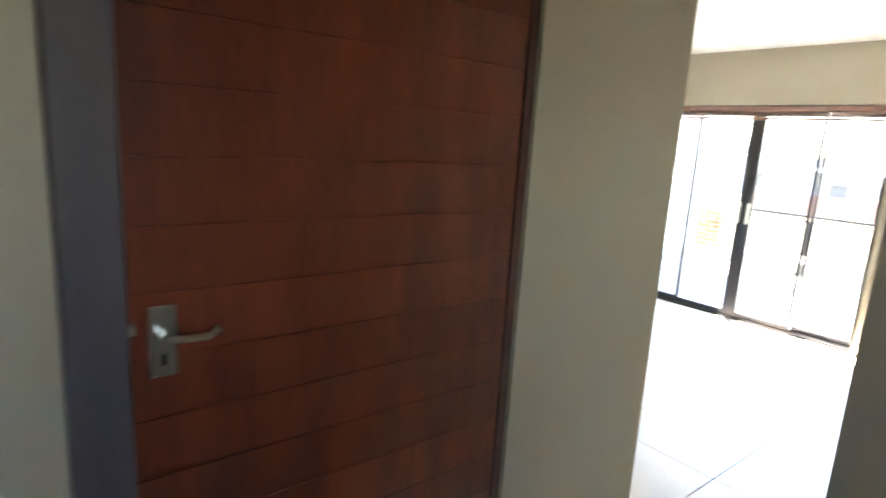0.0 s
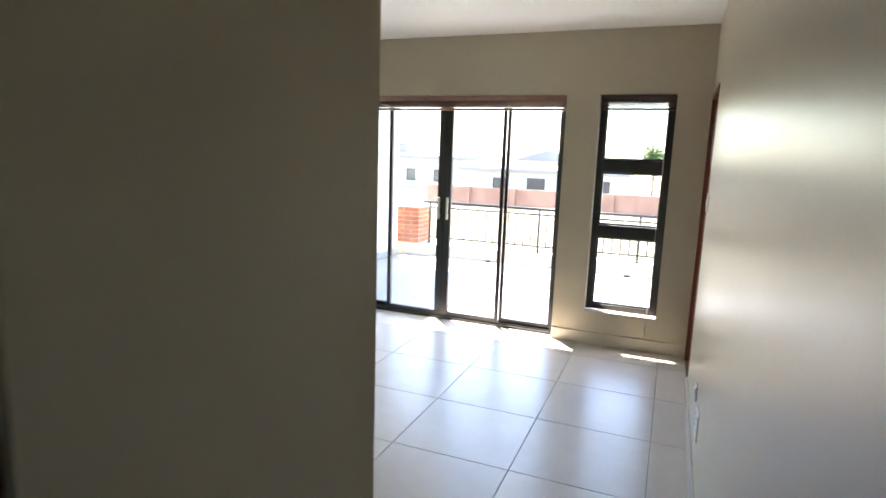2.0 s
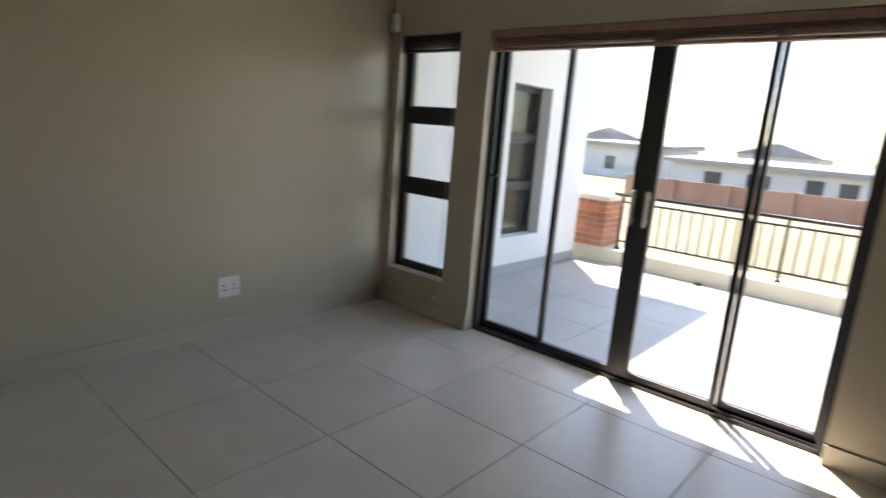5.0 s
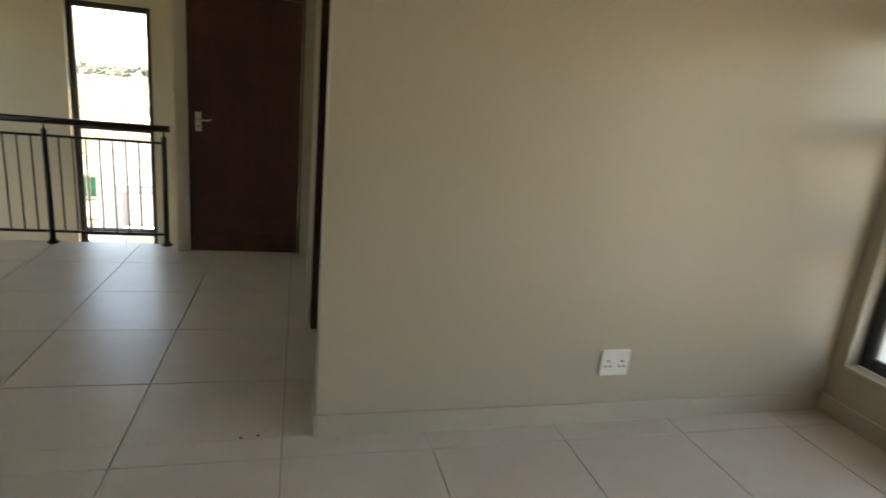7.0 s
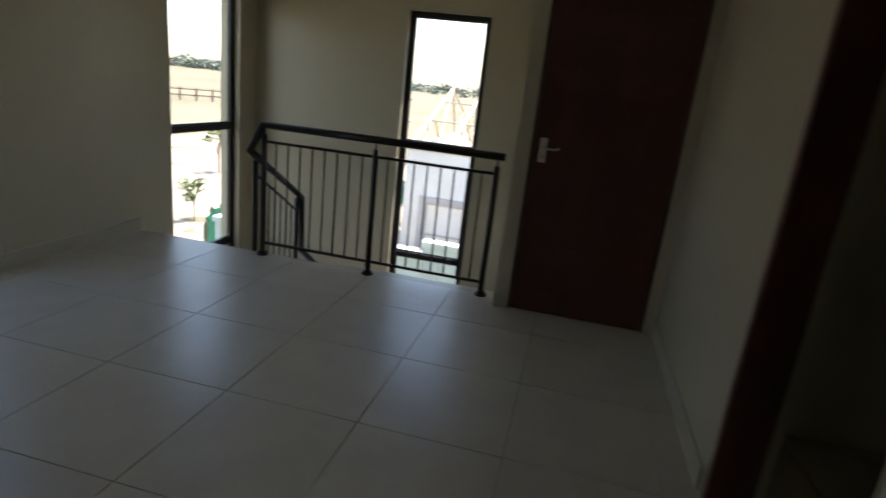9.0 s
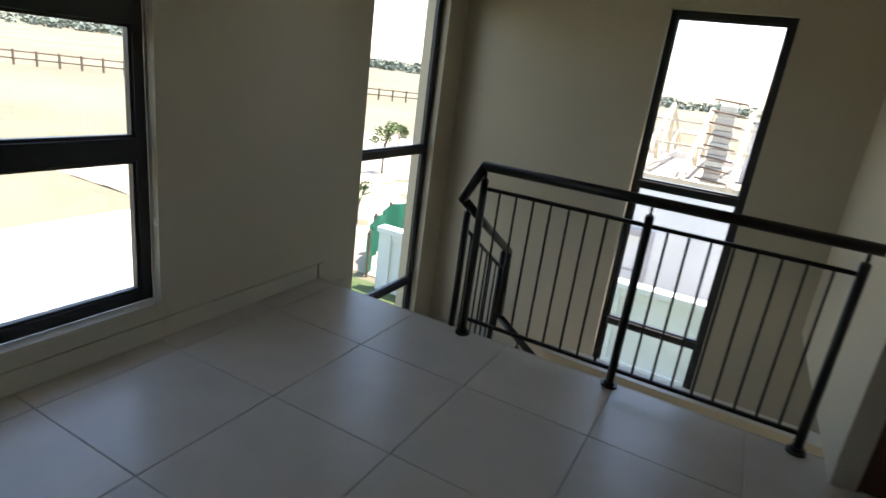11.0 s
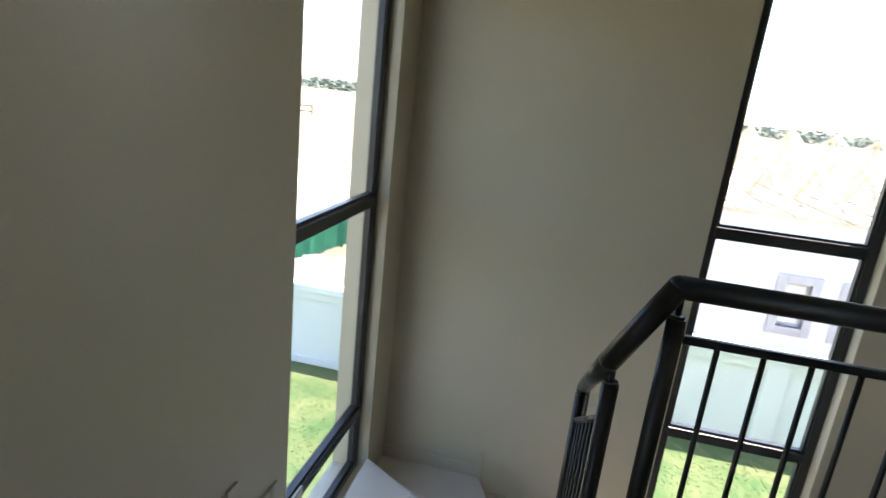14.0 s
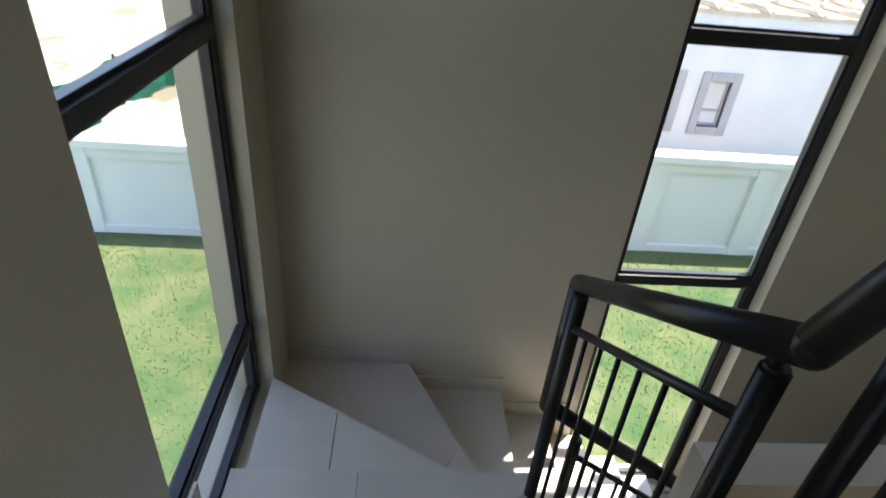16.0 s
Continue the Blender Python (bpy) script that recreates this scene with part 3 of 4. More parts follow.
def post(x, y, z0, z1, top, r=0.021):
    p = rpart("post", rods(((x, y, z0), (x, y, z1), r), ((x, y, z1), (x, y, z1 + 0.008), r * 0.8)))
    q = rpart("pin", rods(((x, y, z1), (x, y, top), 0.007)), parent=p)
    if abs(z0) < 0.01:
        rpart("base_flange", rods(((x, y, 0.0), (x, y, 0.012), 0.042), ((x, y, 0.012), (x, y, 0.03), 0.028), seg=20), parent=p)
    return p


PXS = (0.950, 1.800, 2.645)
for x in PXS:
    post(x, RY, 0.0, 0.90, 0.975)
for a, b in zip(PXS, PXS[1:]):
    rpart("top_bar", boxes((a + 0.02, b - 0.02, RY - 0.010, RY + 0.010, 0.845, 0.865), bevel=0.004), smooth=False)
    rpart("bottom_bar", boxes((a + 0.02, b - 0.02, RY - 0.010, RY + 0.010, 0.085, 0.105), bevel=0.004), smooth=False)
    for k in range(1, 9):
        x = a + (b - a) * k / 9
        rpart("baluster", rods(((x, RY, 0.10), (x, RY, 0.85), 0.0065), seg=8))
slope = (C_.z - B_.z) / (C_.y - B_.y)
xb = 0.850
post(xb, 8.13, -0.30, 0.69, B_.z + slope * 0.05 - 0.02, 0.021)
post(xb, 8.80, -0.62, 0.30, C_.z - slope * 0.06 - 0.02, 0.021)
for z in (0.62, -0.12):
    rpart("sloping_bar", rods(((xb, 8.14, z + slope * 0.05), (xb, 8.79, z + slope * 0.70), 0.011), seg=10))
for k in range(1, 7):
    y = 8.14 + 0.65 * k / 7
    zz = slope * (y - B_.y)
    rpart("baluster", rods(((xb, y, -0.12 + zz), (xb, y, 0.62 + zz), 0.0065), seg=8))
# panel of the lower flight
ly = 8.93
post(1.02, ly, -1.12, -0.42, -0.36)
post(1.85, ly, -1.75, -1.02, -0.95)
for off in (-0.17, -0.80):
    rpart("sloping_bar", rods(((1.02, ly, -0.33 + off), (1.85, ly, -0.33 + off - 0.83 * 0.72), 0.011), seg=10))
for k in range(1, 8):
    x = 1.02 + 0.83 * k / 8
    zz = -0.33 - (x - 1.02) * 0.72
    rpart("baluster", rods(((x, ly, zz - 0.80), (x, ly, zz - 0.17), 0.0065), seg=8))

# ---- balcony ----
BX = 9.66
balcony = set_in("balcony_floor", boxes((EX1, BX, -2.5, 5.14, -0.25, -0.03)), GROUT, "pale tiled balcony floor", "balcony floor")
set_in("balcony_kerb", boxes((BX, BX + 0.32, -2.5, 5.6, -0.5, 0.15), bevel=0.012), COPING, "low plastered kerb along the balcony edge", "kerb")
set_in("facade", boxes((EX1, EX1 + 0.02, -2.5, SL[0], -0.25, 0.0)), RENDER, "white rendered outer wall", "wall")
BW = (7.98, 8.66, 0.36, 1.86)
wall("wall_balcony_side", "x", 5.14, 5.36, EX1, 9.50, GZ, 3.4, [BW], RENDER, "white rendered side wall of the balcony")
wall("wall_balcony_outer", "y", 9.30, 9.50, 5.36, 9.0, GZ, 3.4, (), RENDER, "white rendered outer wall beyond the balcony")
set_in("wall_wing_back", boxes((EX1, 9.30, 8.9, 9.0, GZ, 3.4), (EX1, 9.30, 5.36, 8.9, 2.7, 2.9), (EX1, 9.30, 5.36, 8.9, -0.3, -0.1), (EX1, EX1 + 0.05, 5.4, 8.9, 0, 3.4)), RENDER, "white rendered back wall", "wall")
window("window_6", "x", 5.29, -1, BW[0], BW[1], BW[2], BW[3], [0.86, 1.35], "outside window in the balcony side wall", bar=0.07)
set_in("balcony_skirting", boxes((EX1, 9.50, 5.128, 5.14, -0.028, 0.08)), BALTILE, "pale tile skirting on the balcony", "skirting")
set_in("upper_parapet", boxes((EX1 - 0.3, EX1, -2.5, 5.4, H + 0.15, 3.4)), RENDER, "white rendered parapet above the balcony", "parapet")

# slab added out of view to cast the shadow on the balcony's house side
set_in("balcony_shade_slab", boxes((EX1, 9.30, 3.90, 5.14, 2.75, 2.95)), RENDER, "unseen white rendered slab added to shade the balcony corner", "canopy")

pillar = thing("brick_pillar", "square orange face-brick pillar with pale coping on the balcony corner", "pillar", at=(9.85, 5.12, 0.15))
px0, px1, py0, py1 = 9.66, 10.08, 4.86, 5.40
core = part("core", boxes((px0 + 0.006, px1 - 0.006, py0 + 0.006, py1 - 0.006, -0.5, 0.70)), MORTAR, pillar)
core.matrix_parent_inverse = Matrix.Translation((-9.85, -5.12, -0.15))
cap = part("coping", boxes((px0 - 0.04, px1 + 0.04, py0 - 0.04, py1 + 0.04, 0.70, 0.765), bevel=0.01), COPING, pillar)
cap.matrix_parent_inverse = Matrix.Translation((-9.85, -5.12, -0.15))
BMESHES = {}


def brick_at(x0, x1, y0, y1, z0, z1):
    key = (round(x1 - x0, 4), round(y1 - y0, 4), round(z1 - z0, 4))
    if key not in BMESHES:
        bm = boxes((0, x1 - x0, 0, y1 - y0, 0, z1 - z0), bevel=0.0)
        me = bpy.data.meshes.new("brick")
        bm.to_mesh(me)
        bm.free()
        me.materials.append(BRICK)
        BMESHES[key] = me
    ob = new("brick", BMESHES[key])
    ob.location = (x0, y0, z0)
    ob.parent = pillar
    ob.matrix_parent_inverse = Matrix.Translation((-9.85, -5.12, -0.15))


for r in range(8):
    z0 = 0.155 + r * 0.0685
    off = 0.0 if r % 2 else 0.135
    y = py0 - off
    while y < py1 - 0.01:
        a, b = max(y, py0), min(y + 0.26, py1)
        if b - a > 0.02:
            brick_at(px0 - 0.002, px0 + 0.10, a, b - 0.01, z0, z0 + 0.058)
        y += 0.27
    x = px0 + 0.105 - (0.135 if r % 2 else 0.0)
    while x < px1 - 0.01:
        a, b = max(x, px0 + 0.105), min(x + 0.26, px1)
        if b - a > 0.02:
            brick_at(a, b - 0.01, py0 - 0.002, py0 + 0.10, z0, z0 + 0.058)
        x += 0.27

brail = thing("balcony_railing", "dark steel balcony railing on the low kerb", "railing", at=(9.75, 2.5, 0.15))


def bpart(name, bm, smooth=True):
    ob = part(name, bm, IRON, brail, "", smooth)
    ob.matrix_parent_inverse = Matrix.Translation((-9.75, -2.5, -0.15))
    return ob


rx = 9.78
bposts = [4.72, 3.02, 1.65, 0.28]
bpart("handrail", rods(((rx, 4.84, 0.79), (rx, 0.26, 0.79), 0.02)))
for y in bposts:
    bpart("post", rods(((rx, y, 0.15), (rx, y, 0.78), 0.018), ((rx, y, 0.15), (rx, y, 0.165), 0.04)))
for a, b in zip(bposts, bposts[1:]):
    bpart("top_bar", boxes((rx - 0.01, rx + 0.01, b, a, 0.70, 0.72)), False)
    bpart("bottom_bar", boxes((rx - 0.01, rx + 0.01, b, a, 0.24, 0.26)), False)
    n = round((a - b) / 0.115)
    for k in range(1, n):
        y = a + (b - a) * k / n
        bpart("baluster", rods(((rx, y, 0.25), (rx, y, 0.71), 0.010), seg=6))
bpart("corner_stub", rods(((rx, 5.42, 0.79), (rx, 5.62, 0.79), 0.02), ((rx, 5.5, 0.15), (rx, 5.5, 0.78), 0.018)))
for y in (3.7, 1.75):
    dr = thing("floor_drain", "small dark drain outlet at the kerb", "drain")
    part("grate", rods(((BX - 0.06, y, -0.03), (BX - 0.06, y, 0.0), 0.04), seg=16), IRON, dr)

# ---- outside ----
gm = bmesh.new()
bmesh.ops.create_grid(gm, x_segments=90, y_segments=90, size=1500, matrix=Matrix.Translation((0, 0, GZ)))
ground = set_in("ground", gm, VELD, "dry grassy open veld reaching the horizon", "ground")
gr = bmesh.new()
bmesh.ops.create_grid(gr, x_segments=8, y_segments=8, size=0.5, matrix=Matrix.Translation((1.7, 9.5, GZ + 0.012)) @ Matrix.Diagonal((16.6, 10.0, 1, 1)))
set_in("lawn", gr, LAWN, "green garden lawn, partly dry", "lawn")
set_in("garden_path", boxes((-0.95, 4.3, TY + 0.2, TY + 0.75, GZ, GZ + 0.05), (-0.95, -0.38, 7.0, TY + 0.2, GZ, GZ + 0.05), bevel=0.01), CONCRETE, "pale concrete strip along the house", "paving")
set_in("driveway", boxes((-11.2, -6.72, 2.0, 14.0, GZ, GZ + 0.02)), CONCRETE, "pale concrete driveway", "driveway")
sand = bmesh.new()
bmesh.ops.create_grid(sand, x_segments=60, y_segments=40, size=0.5, matrix=Matrix.Translation((-6, 25, GZ + 0.03)) @ Matrix.Diagonal((26, 20.4, 1, 1)))
for v in sand.verts:
    d = max(0.0, 1 - ((v.co.x + 2.6) ** 2 + (v.co.y - 17.2) ** 2) / 2.5)
    v.co.z += 0.08 * noise.noise(v.co * 0.7) + 0.03 * noise.noise(v.co * 3) + 0.5 * d * (0.6 + 0.6 * noise.noise(v.co * 2.2))
set_in("sandy_ground", sand, SAND, "bare sandy building ground with heaps", "sandy ground")

# blades of grass in the garden by the stair windows
rg = random.Random(4)
verts, faces = [], []
for k in range(42000):
    x, y = rg.uniform(-6.4, 9.5), rg.uniform(TY + 0.8, 14.3)
    if noise.noise(Vector((x * 0.7, y * 0.7, 0))) + rg.uniform(-0.5, 0.5) < -0.15:
        continue
    h, a, b = rg.uniform(0.015, 0.034), rg.uniform(0, 6.28), rg.uniform(0.005, 0.010)
    dx, dy = math.cos(a) * b, math.sin(a) * b
    lx, ly_ = rg.uniform(-0.03, 0.03), rg.uniform(-0.03, 0.03)
    i = len(verts)
    verts += [(x - dx, y - dy, GZ + 0.01), (x + dx, y + dy, GZ + 0.01), (x + lx, y + ly_, GZ + 0.01 + h)]
    faces.append((i, i + 1, i + 2))
me = bpy.data.meshes.new("lawn_grass")
me.from_pydata(verts, [], faces)
me.materials.append(BLADE)
tagged(new("lawn_grass", me), "short green lawn grass blades", "grass", kind="stuff")

# boundary wall of precast panels
BT = GZ + 1.50
for BWY, wx0, wx1, top in ((14.30, -3.80, 0.6, GZ + 1.33), (14.45, 0.6, 10.4, BT)):
    bwall = thing("boundary_wall", "pale grey plastered boundary wall with recessed panels and coping", "garden wall", kind="structure")
    part("backing", boxes((wx0 + 0.03, wx1, BWY + 0.05, BWY + 0.18, GZ, top - 0.10)), GREYRENDER, bwall)
    part("coping", boxes((wx0 - 0.04, wx1, BWY - 0.05, BWY + 0.22, top - 0.11, top), bevel=0.012), GREYRENDER, bwall)
    part("plinth", boxes((wx0 + 0.28, wx1, BWY, BWY + 0.05, GZ, GZ + 0.12)), GREYRENDER, bwall)
    x = wx0
    while x < wx1:
        part("pier", boxes((x, min(x + 0.28, wx1), BWY - 0.01, BWY + 0.05, GZ, top - 0.11), bevel=0.008), GREYRENDER, bwall)
        if x + 0.28 < wx1:
            part("upper_band", boxes((x + 0.28, min(x + 1.52, wx1), BWY, BWY + 0.05, top - 0.24, top - 0.11), bevel=0.006), GREYRENDER, bwall)
        x += 1.52
bw2 = thing("boundary_wall", "pale grey boundary wall at the garden's far side", "garden wall", kind="structure")
part("backing", boxes((10.1, 10.4, 5.0, 14.4, GZ, BT - 0.1)), GREYRENDER, bw2)
part("coping", boxes((10.05, 10.45, 5.0, 14.4, BT - 0.1, BT), bevel=0.01), GREYRENDER, bw2)

# neighbouring house being built
NHY = 18.2
nh = thing("house_under_construction", "white house under construction with bare timber roof trusses", "house", at=(6, 21, GZ))


def npart(name, bm, mat, label="", parent=None):
    ob = part(name, bm, mat, parent or nh, label)
    if parent is None:
        ob.matrix_parent_inverse = Matrix.Translation((-6, -21, -GZ))
    return ob


NT = -0.26
wins = [(5.0, 5.46, -2.3, -1.43), (6.1, 6.55, -2.32, -1.43), (8.9, 9.4, -2.3, -1.43), (-0.42, 0.62, -2.7, -1.55)]
nb = bmesh.new()
at = -1.0
for a, b, c0, c1 in sorted(wins):
    box(nb, at, a, NHY, NHY + 0.22, GZ, NT)
    box(nb, a, b, NHY, NHY + 0.22, GZ, c0)
    box(nb, a, b, NHY, NHY + 0.22, c1, NT)
    at = b
box(nb, at, 15.0, NHY, NHY + 0.22, GZ, NT)
box(nb, -1.0, -0.78, NHY + 0.22, 26.0, GZ, NT)
box(nb, 14.78, 15.0, NHY + 0.22, 26.0, GZ, NT)
box(nb, -0.78, 14.78, 25.8, 26.0, GZ, NT)
npart("wall", nb, RENDER)
for a, b, c0, c1 in wins:
    s = 0.16
    npart("window_surround", boxes((a - s, a, NHY - 0.05, NHY + 0.1, c0 - s, c1 + s), (b, b + s, NHY - 0.05, NHY + 0.1, c0 - s, c1 + s), (a, b, NHY - 0.05, NHY + 0.1, c1, c1 + s), (a, b, NHY - 0.05, NHY + 0.1, c0 - s, c0), bevel=0.01), GREYBAND, "grey plaster band")
    w = npart("window", boxes((a, a + 0.05, NHY + 0.06, NHY + 0.12, c0, c1), (b - 0.05, b, NHY + 0.06, NHY + 0.12, c0, c1), (a + 0.05, b - 0.05, NHY + 0.06, NHY + 0.12, c0, c0 + 0.05), (a + 0.05, b - 0.05, NHY + 0.06, NHY + 0.12, c1 - 0.05, c1), (a + 0.05, b - 0.05, NHY + 0.06, NHY + 0.12, c0 + 0.28, c0 + 0.33)), GREYBAND)
    npart("pane", boxes((a + 0.05, b - 0.05, NHY + 0.085, NHY + 0.095, c0 + 0.05, c1 - 0.05)), RENDER)
npart("wall_plate", boxes((-1.0, 15.0, NHY - 0.02, NHY + 0.12, NT, NT + 0.09)), TIMBER, "bare pine wall plate")
npart("floor_slab", boxes((-0.78, 14.78, NHY + 0.22, 25.8, -0.6, -0.45)), SAND)
for k in range(17):
    tx = -0.9 + k * 0.95
    tr = bmesh.new()
    rise = 1.55
    y0, y1 = NHY - 0.25, 26.2
    ym = (y0 + y1) / 2

    def beam(a, b, w=0.05):
        rod(tr, (tx, *a), (tx, *b), w, 4)
    beam((y0, NT + 0.12), (y1, NT + 0.12))
    beam((y0, NT + 0.12), (ym, NT + rise))
    beam((y1, NT + 0.12), (ym, NT + rise))
    q = (y1 - y0) / 6
    for s in (-1, 1):
        beam((ym + s * 2 * q, NT + 0.12), (ym + s * 1.5 * q, NT + 0.12 + (rise - 0.12) * 0.5))
        beam((ym + s * 1.5 * q, NT + 0.12 + (rise - 0.12) * 0.5), (ym + s * 0.8 * q, NT + 0.12))
        beam((ym + s * 0.8 * q, NT + 0.12), (ym, NT + rise))
    npart("roof_truss", tr, TIMBER, "bare pine roof truss")
for y, z in ((NHY + 1.4, 0.40), (NHY + 2.8, 0.88), (24.6, 0.40)):
    npart("batten", boxes((-1.0, 15.0, y, y + 0.07, z, z + 0.05)), TIMBER)
scaf = thing("brick_scaffold_stack", "rough pale pole scaffold beside the building site", "scaffold", at=(-1.6, 18.0, GZ))
for sx_ in (-2.0, -1.3):
    for sy_ in (17.7, 18.6):
        o = part("pole", rods(((sx_, sy_, GZ), (sx_, sy_, 1.3), 0.04), seg=8), TIMBER, scaf)
        o.matrix_parent_inverse = Matrix.Translation((1.6, -18.0, -GZ))
for k in range(7):
    z = GZ + 0.6 + k * 0.55
    o = part("crossbar", rods(((-2.2, 17.7, z), (-1.1, 17.7, z), 0.035), ((-2.2, 18.6, z + 0.05), (-1.1, 18.6, z + 0.05), 0.035), seg=8), TIMBER, scaf)
    o.matrix_parent_inverse = Matrix.Translation((1.6, -18.0, -GZ))

upper = thing("upper_storey", "unfinished white upper wall behind the roof trusses", "house", at=(3.2, 22.5, GZ))
for nm, q, mt in (("wall", (2.05, 4.2, 22.0, 22.2, GZ, 1.05), RENDER), ("coping", (2.0, 4.25, 21.95, 22.25, 1.05, 1.13), GREYBAND)):
    o = part(nm, boxes(q, bevel=0.01), mt, upper)
    o.matrix_parent_inverse = Matrix.Translation((-3.2, -22.5, -GZ))
column = thing("brick_column", "unplastered pale brick column with pole scaffold", "column", at=(1.5, 19.0, GZ))
rc = random.Random(2)
for k in range(34):
    z = GZ + k * 0.13
    o = part("block", boxes((1.32 + rc.uniform(-0.03, 0.03), 1.70 + rc.uniform(-0.03, 0.03), 19.0, 19.35, z, z + 0.115), bevel=0.008), MORTAR if k % 3 else COPING, column)
    o.matrix_parent_inverse = Matrix.Translation((-1.5, -19.0, -GZ))
for k in range(9):
    z = -0.4 + k * 0.24
    o = part("crossbar", rods(((1.2, 18.93, z), (1.85, 18.93, z - 0.04), 0.02), seg=6), BARK, column)
    o.matrix_parent_inverse = Matrix.Translation((-1.5, -19.0, -GZ))

# green shade-net fence round the site
fence = thing("shade_net_fence", "green shade-net fence on thin poles round the building site", "fence", at=(-8, 22, GZ))
pts = [(-4.3, 14.7), (-5.0, 15.9), (-5.4, 17.1), (-5.35, 19.2), (-4.9, 20.7), (-3.9, 22.6), (-1.5, 25.2), (1.5, 27.0)]
for a, b in zip(pts, pts[1:]):
    nb = bmesh.new()
    n = 10
    lo = []
    hi = []
    ax, ay = b[0] - a[0], b[1] - a[1]
    L = math.hypot(ax, ay)
    for i in range(n + 1):
        f = i / n
        wv = 0.06 * math.sin(f * 9 + a[0]) + 0.03 * math.sin(f * 23)
        xx, yy = a[0] + ax * f - ay / L * wv, a[1] + ay * f + ax / L * wv
        sag = 0.12 * math.sin(math.pi * f)
        lo.append((xx, yy, GZ + 0.05)), hi.append((xx, yy, GZ + 0.98 - 0.5 * sag))
    quads = [nb.verts.new(p) for p in lo] + [nb.verts.new(p) for p in hi]
    for i in range(n):
        nb.faces.new((quads[i], quads[i + 1], quads[n + 2 + i], quads[n + 1 + i]))
    bmesh.ops.solidify(nb, geom=nb.faces[:], thickness=0.012)
    o = part("net", nb, NET, fence)
    o.matrix_parent_inverse = Matrix.Translation((8, -22, -GZ))
    o = part("pole", rods(((*a, GZ), (*a, GZ + 1.05), 0.03), seg=8), BARK, fence)
    o.matrix_parent_inverse = Matrix.Translation((8, -22, -GZ))


# ---- trees ----
def leafy(bm, centre, size, count, leaf, rnd, squash=0.8):
    for _ in range(count):
        u = Vector((rnd.gauss(0, 1), rnd.gauss(0, 1), rnd.gauss(0, 1))).normalized() * (rnd.random() ** 0.45)
        p = Vector(centre) + Vector((u.x * size, u.y * size, u.z * size * squash))
        d = Vector((rnd.uniform(-1, 1), rnd.uniform(-1, 1), rnd.uniform(-0.5, 0.5))).normalized() * leaf
        e = d.cross(Vector((rnd.uniform(-1, 1), rnd.uniform(-1, 1), rnd.uniform(-1, 1)))).normalized() * leaf * 0.5
        bm.faces.new([bm.verts.new(p - d), bm.verts.new(p + e), bm.verts.new(p + d), bm.verts.new(p - e)])


def tree(x, y, h, crown, seed, label, count=500, leaf=0.05, mat=None, clumps=7):
    rnd = random.Random(seed)
    t = thing("tree", label, "tree", at=(x, y, GZ))
    tb = rod(bmesh.new(), (0, 0, 0), (0, 0, h * 0.55), h * 0.02, 8, h * 0.012)
    cb = bmesh.new()
    for k in range(clumps):
        a = rnd.uniform(0, 6.28)
        q = Vector((math.cos(a) * crown * rnd.uniform(0.1, 0.6), math.sin(a) * crown * rnd.uniform(0.1, 0.6), h * rnd.uniform(0.55, 0.92)))
        rod(tb, (0, 0, h * rnd.uniform(0.3, 0.54)), q, h * 0.010, 6, h * 0.003)
        leafy(cb, q, crown * rnd.uniform(0.3, 0.5), count // clumps, leaf, rnd)
    part("trunk", tb, BARK, t)
    part("crown", cb, mat or LEAF, t)
    return t


tree(-10.6, 24.3, 2.3, 0.75, 3, "thin young tree with sparse leaves in the field", 420, 0.07)
tree(-6.9, 17.8, 1.2, 0.5, 5, "low young green shrub tree", 420, 0.05)
tree(-14.6, 31.6, 1.2, 0.7, 8, "low green bush in the open field", 400, 0.08)
tree(70.0, 3.5, 6.2, 2.6, 11, "round leafy green tree by the far houses", 1600, 0.22, clumps=10)
tree(66.0, -6.0, 5.0, 2.4, 12, "round leafy green tree by the far houses", 1400, 0.22, clumps=10)

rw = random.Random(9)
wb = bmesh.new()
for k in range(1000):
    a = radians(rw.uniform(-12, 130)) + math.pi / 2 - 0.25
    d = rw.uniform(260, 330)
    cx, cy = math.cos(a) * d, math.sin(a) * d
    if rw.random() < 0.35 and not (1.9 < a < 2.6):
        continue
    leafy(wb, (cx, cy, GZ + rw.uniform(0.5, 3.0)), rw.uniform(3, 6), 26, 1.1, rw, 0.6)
tagged(part("far_woods", wb, HAZETREE), "line of far trees along the horizon, green paled to stand for haze", "far woods", kind="stuff")

ff = thing("far_field_fence", "long low wooden fence across the far field", "fence", at=(-60, 40, GZ))
for k in range(40):
    xx, yy = -66 + k * 0.95, 16 + k * 1.36
    o = part("fence_post", boxes((xx - 0.07, xx + 0.07, yy - 0.07, yy + 0.07, GZ, GZ + 1.3)), BARK, ff)
    o.matrix_parent_inverse = Matrix.Translation((60, -40, -GZ))
for zz in (0.55, 1.15):
    o = part("fence_rail", rods(((-66, 16, GZ + zz), (-66 + 39 * 0.95, 16 + 39 * 1.36, GZ + zz), 0.06), seg=6), BARK, ff)
    o.matrix_parent_inverse = Matrix.Translation((60, -40, -GZ))

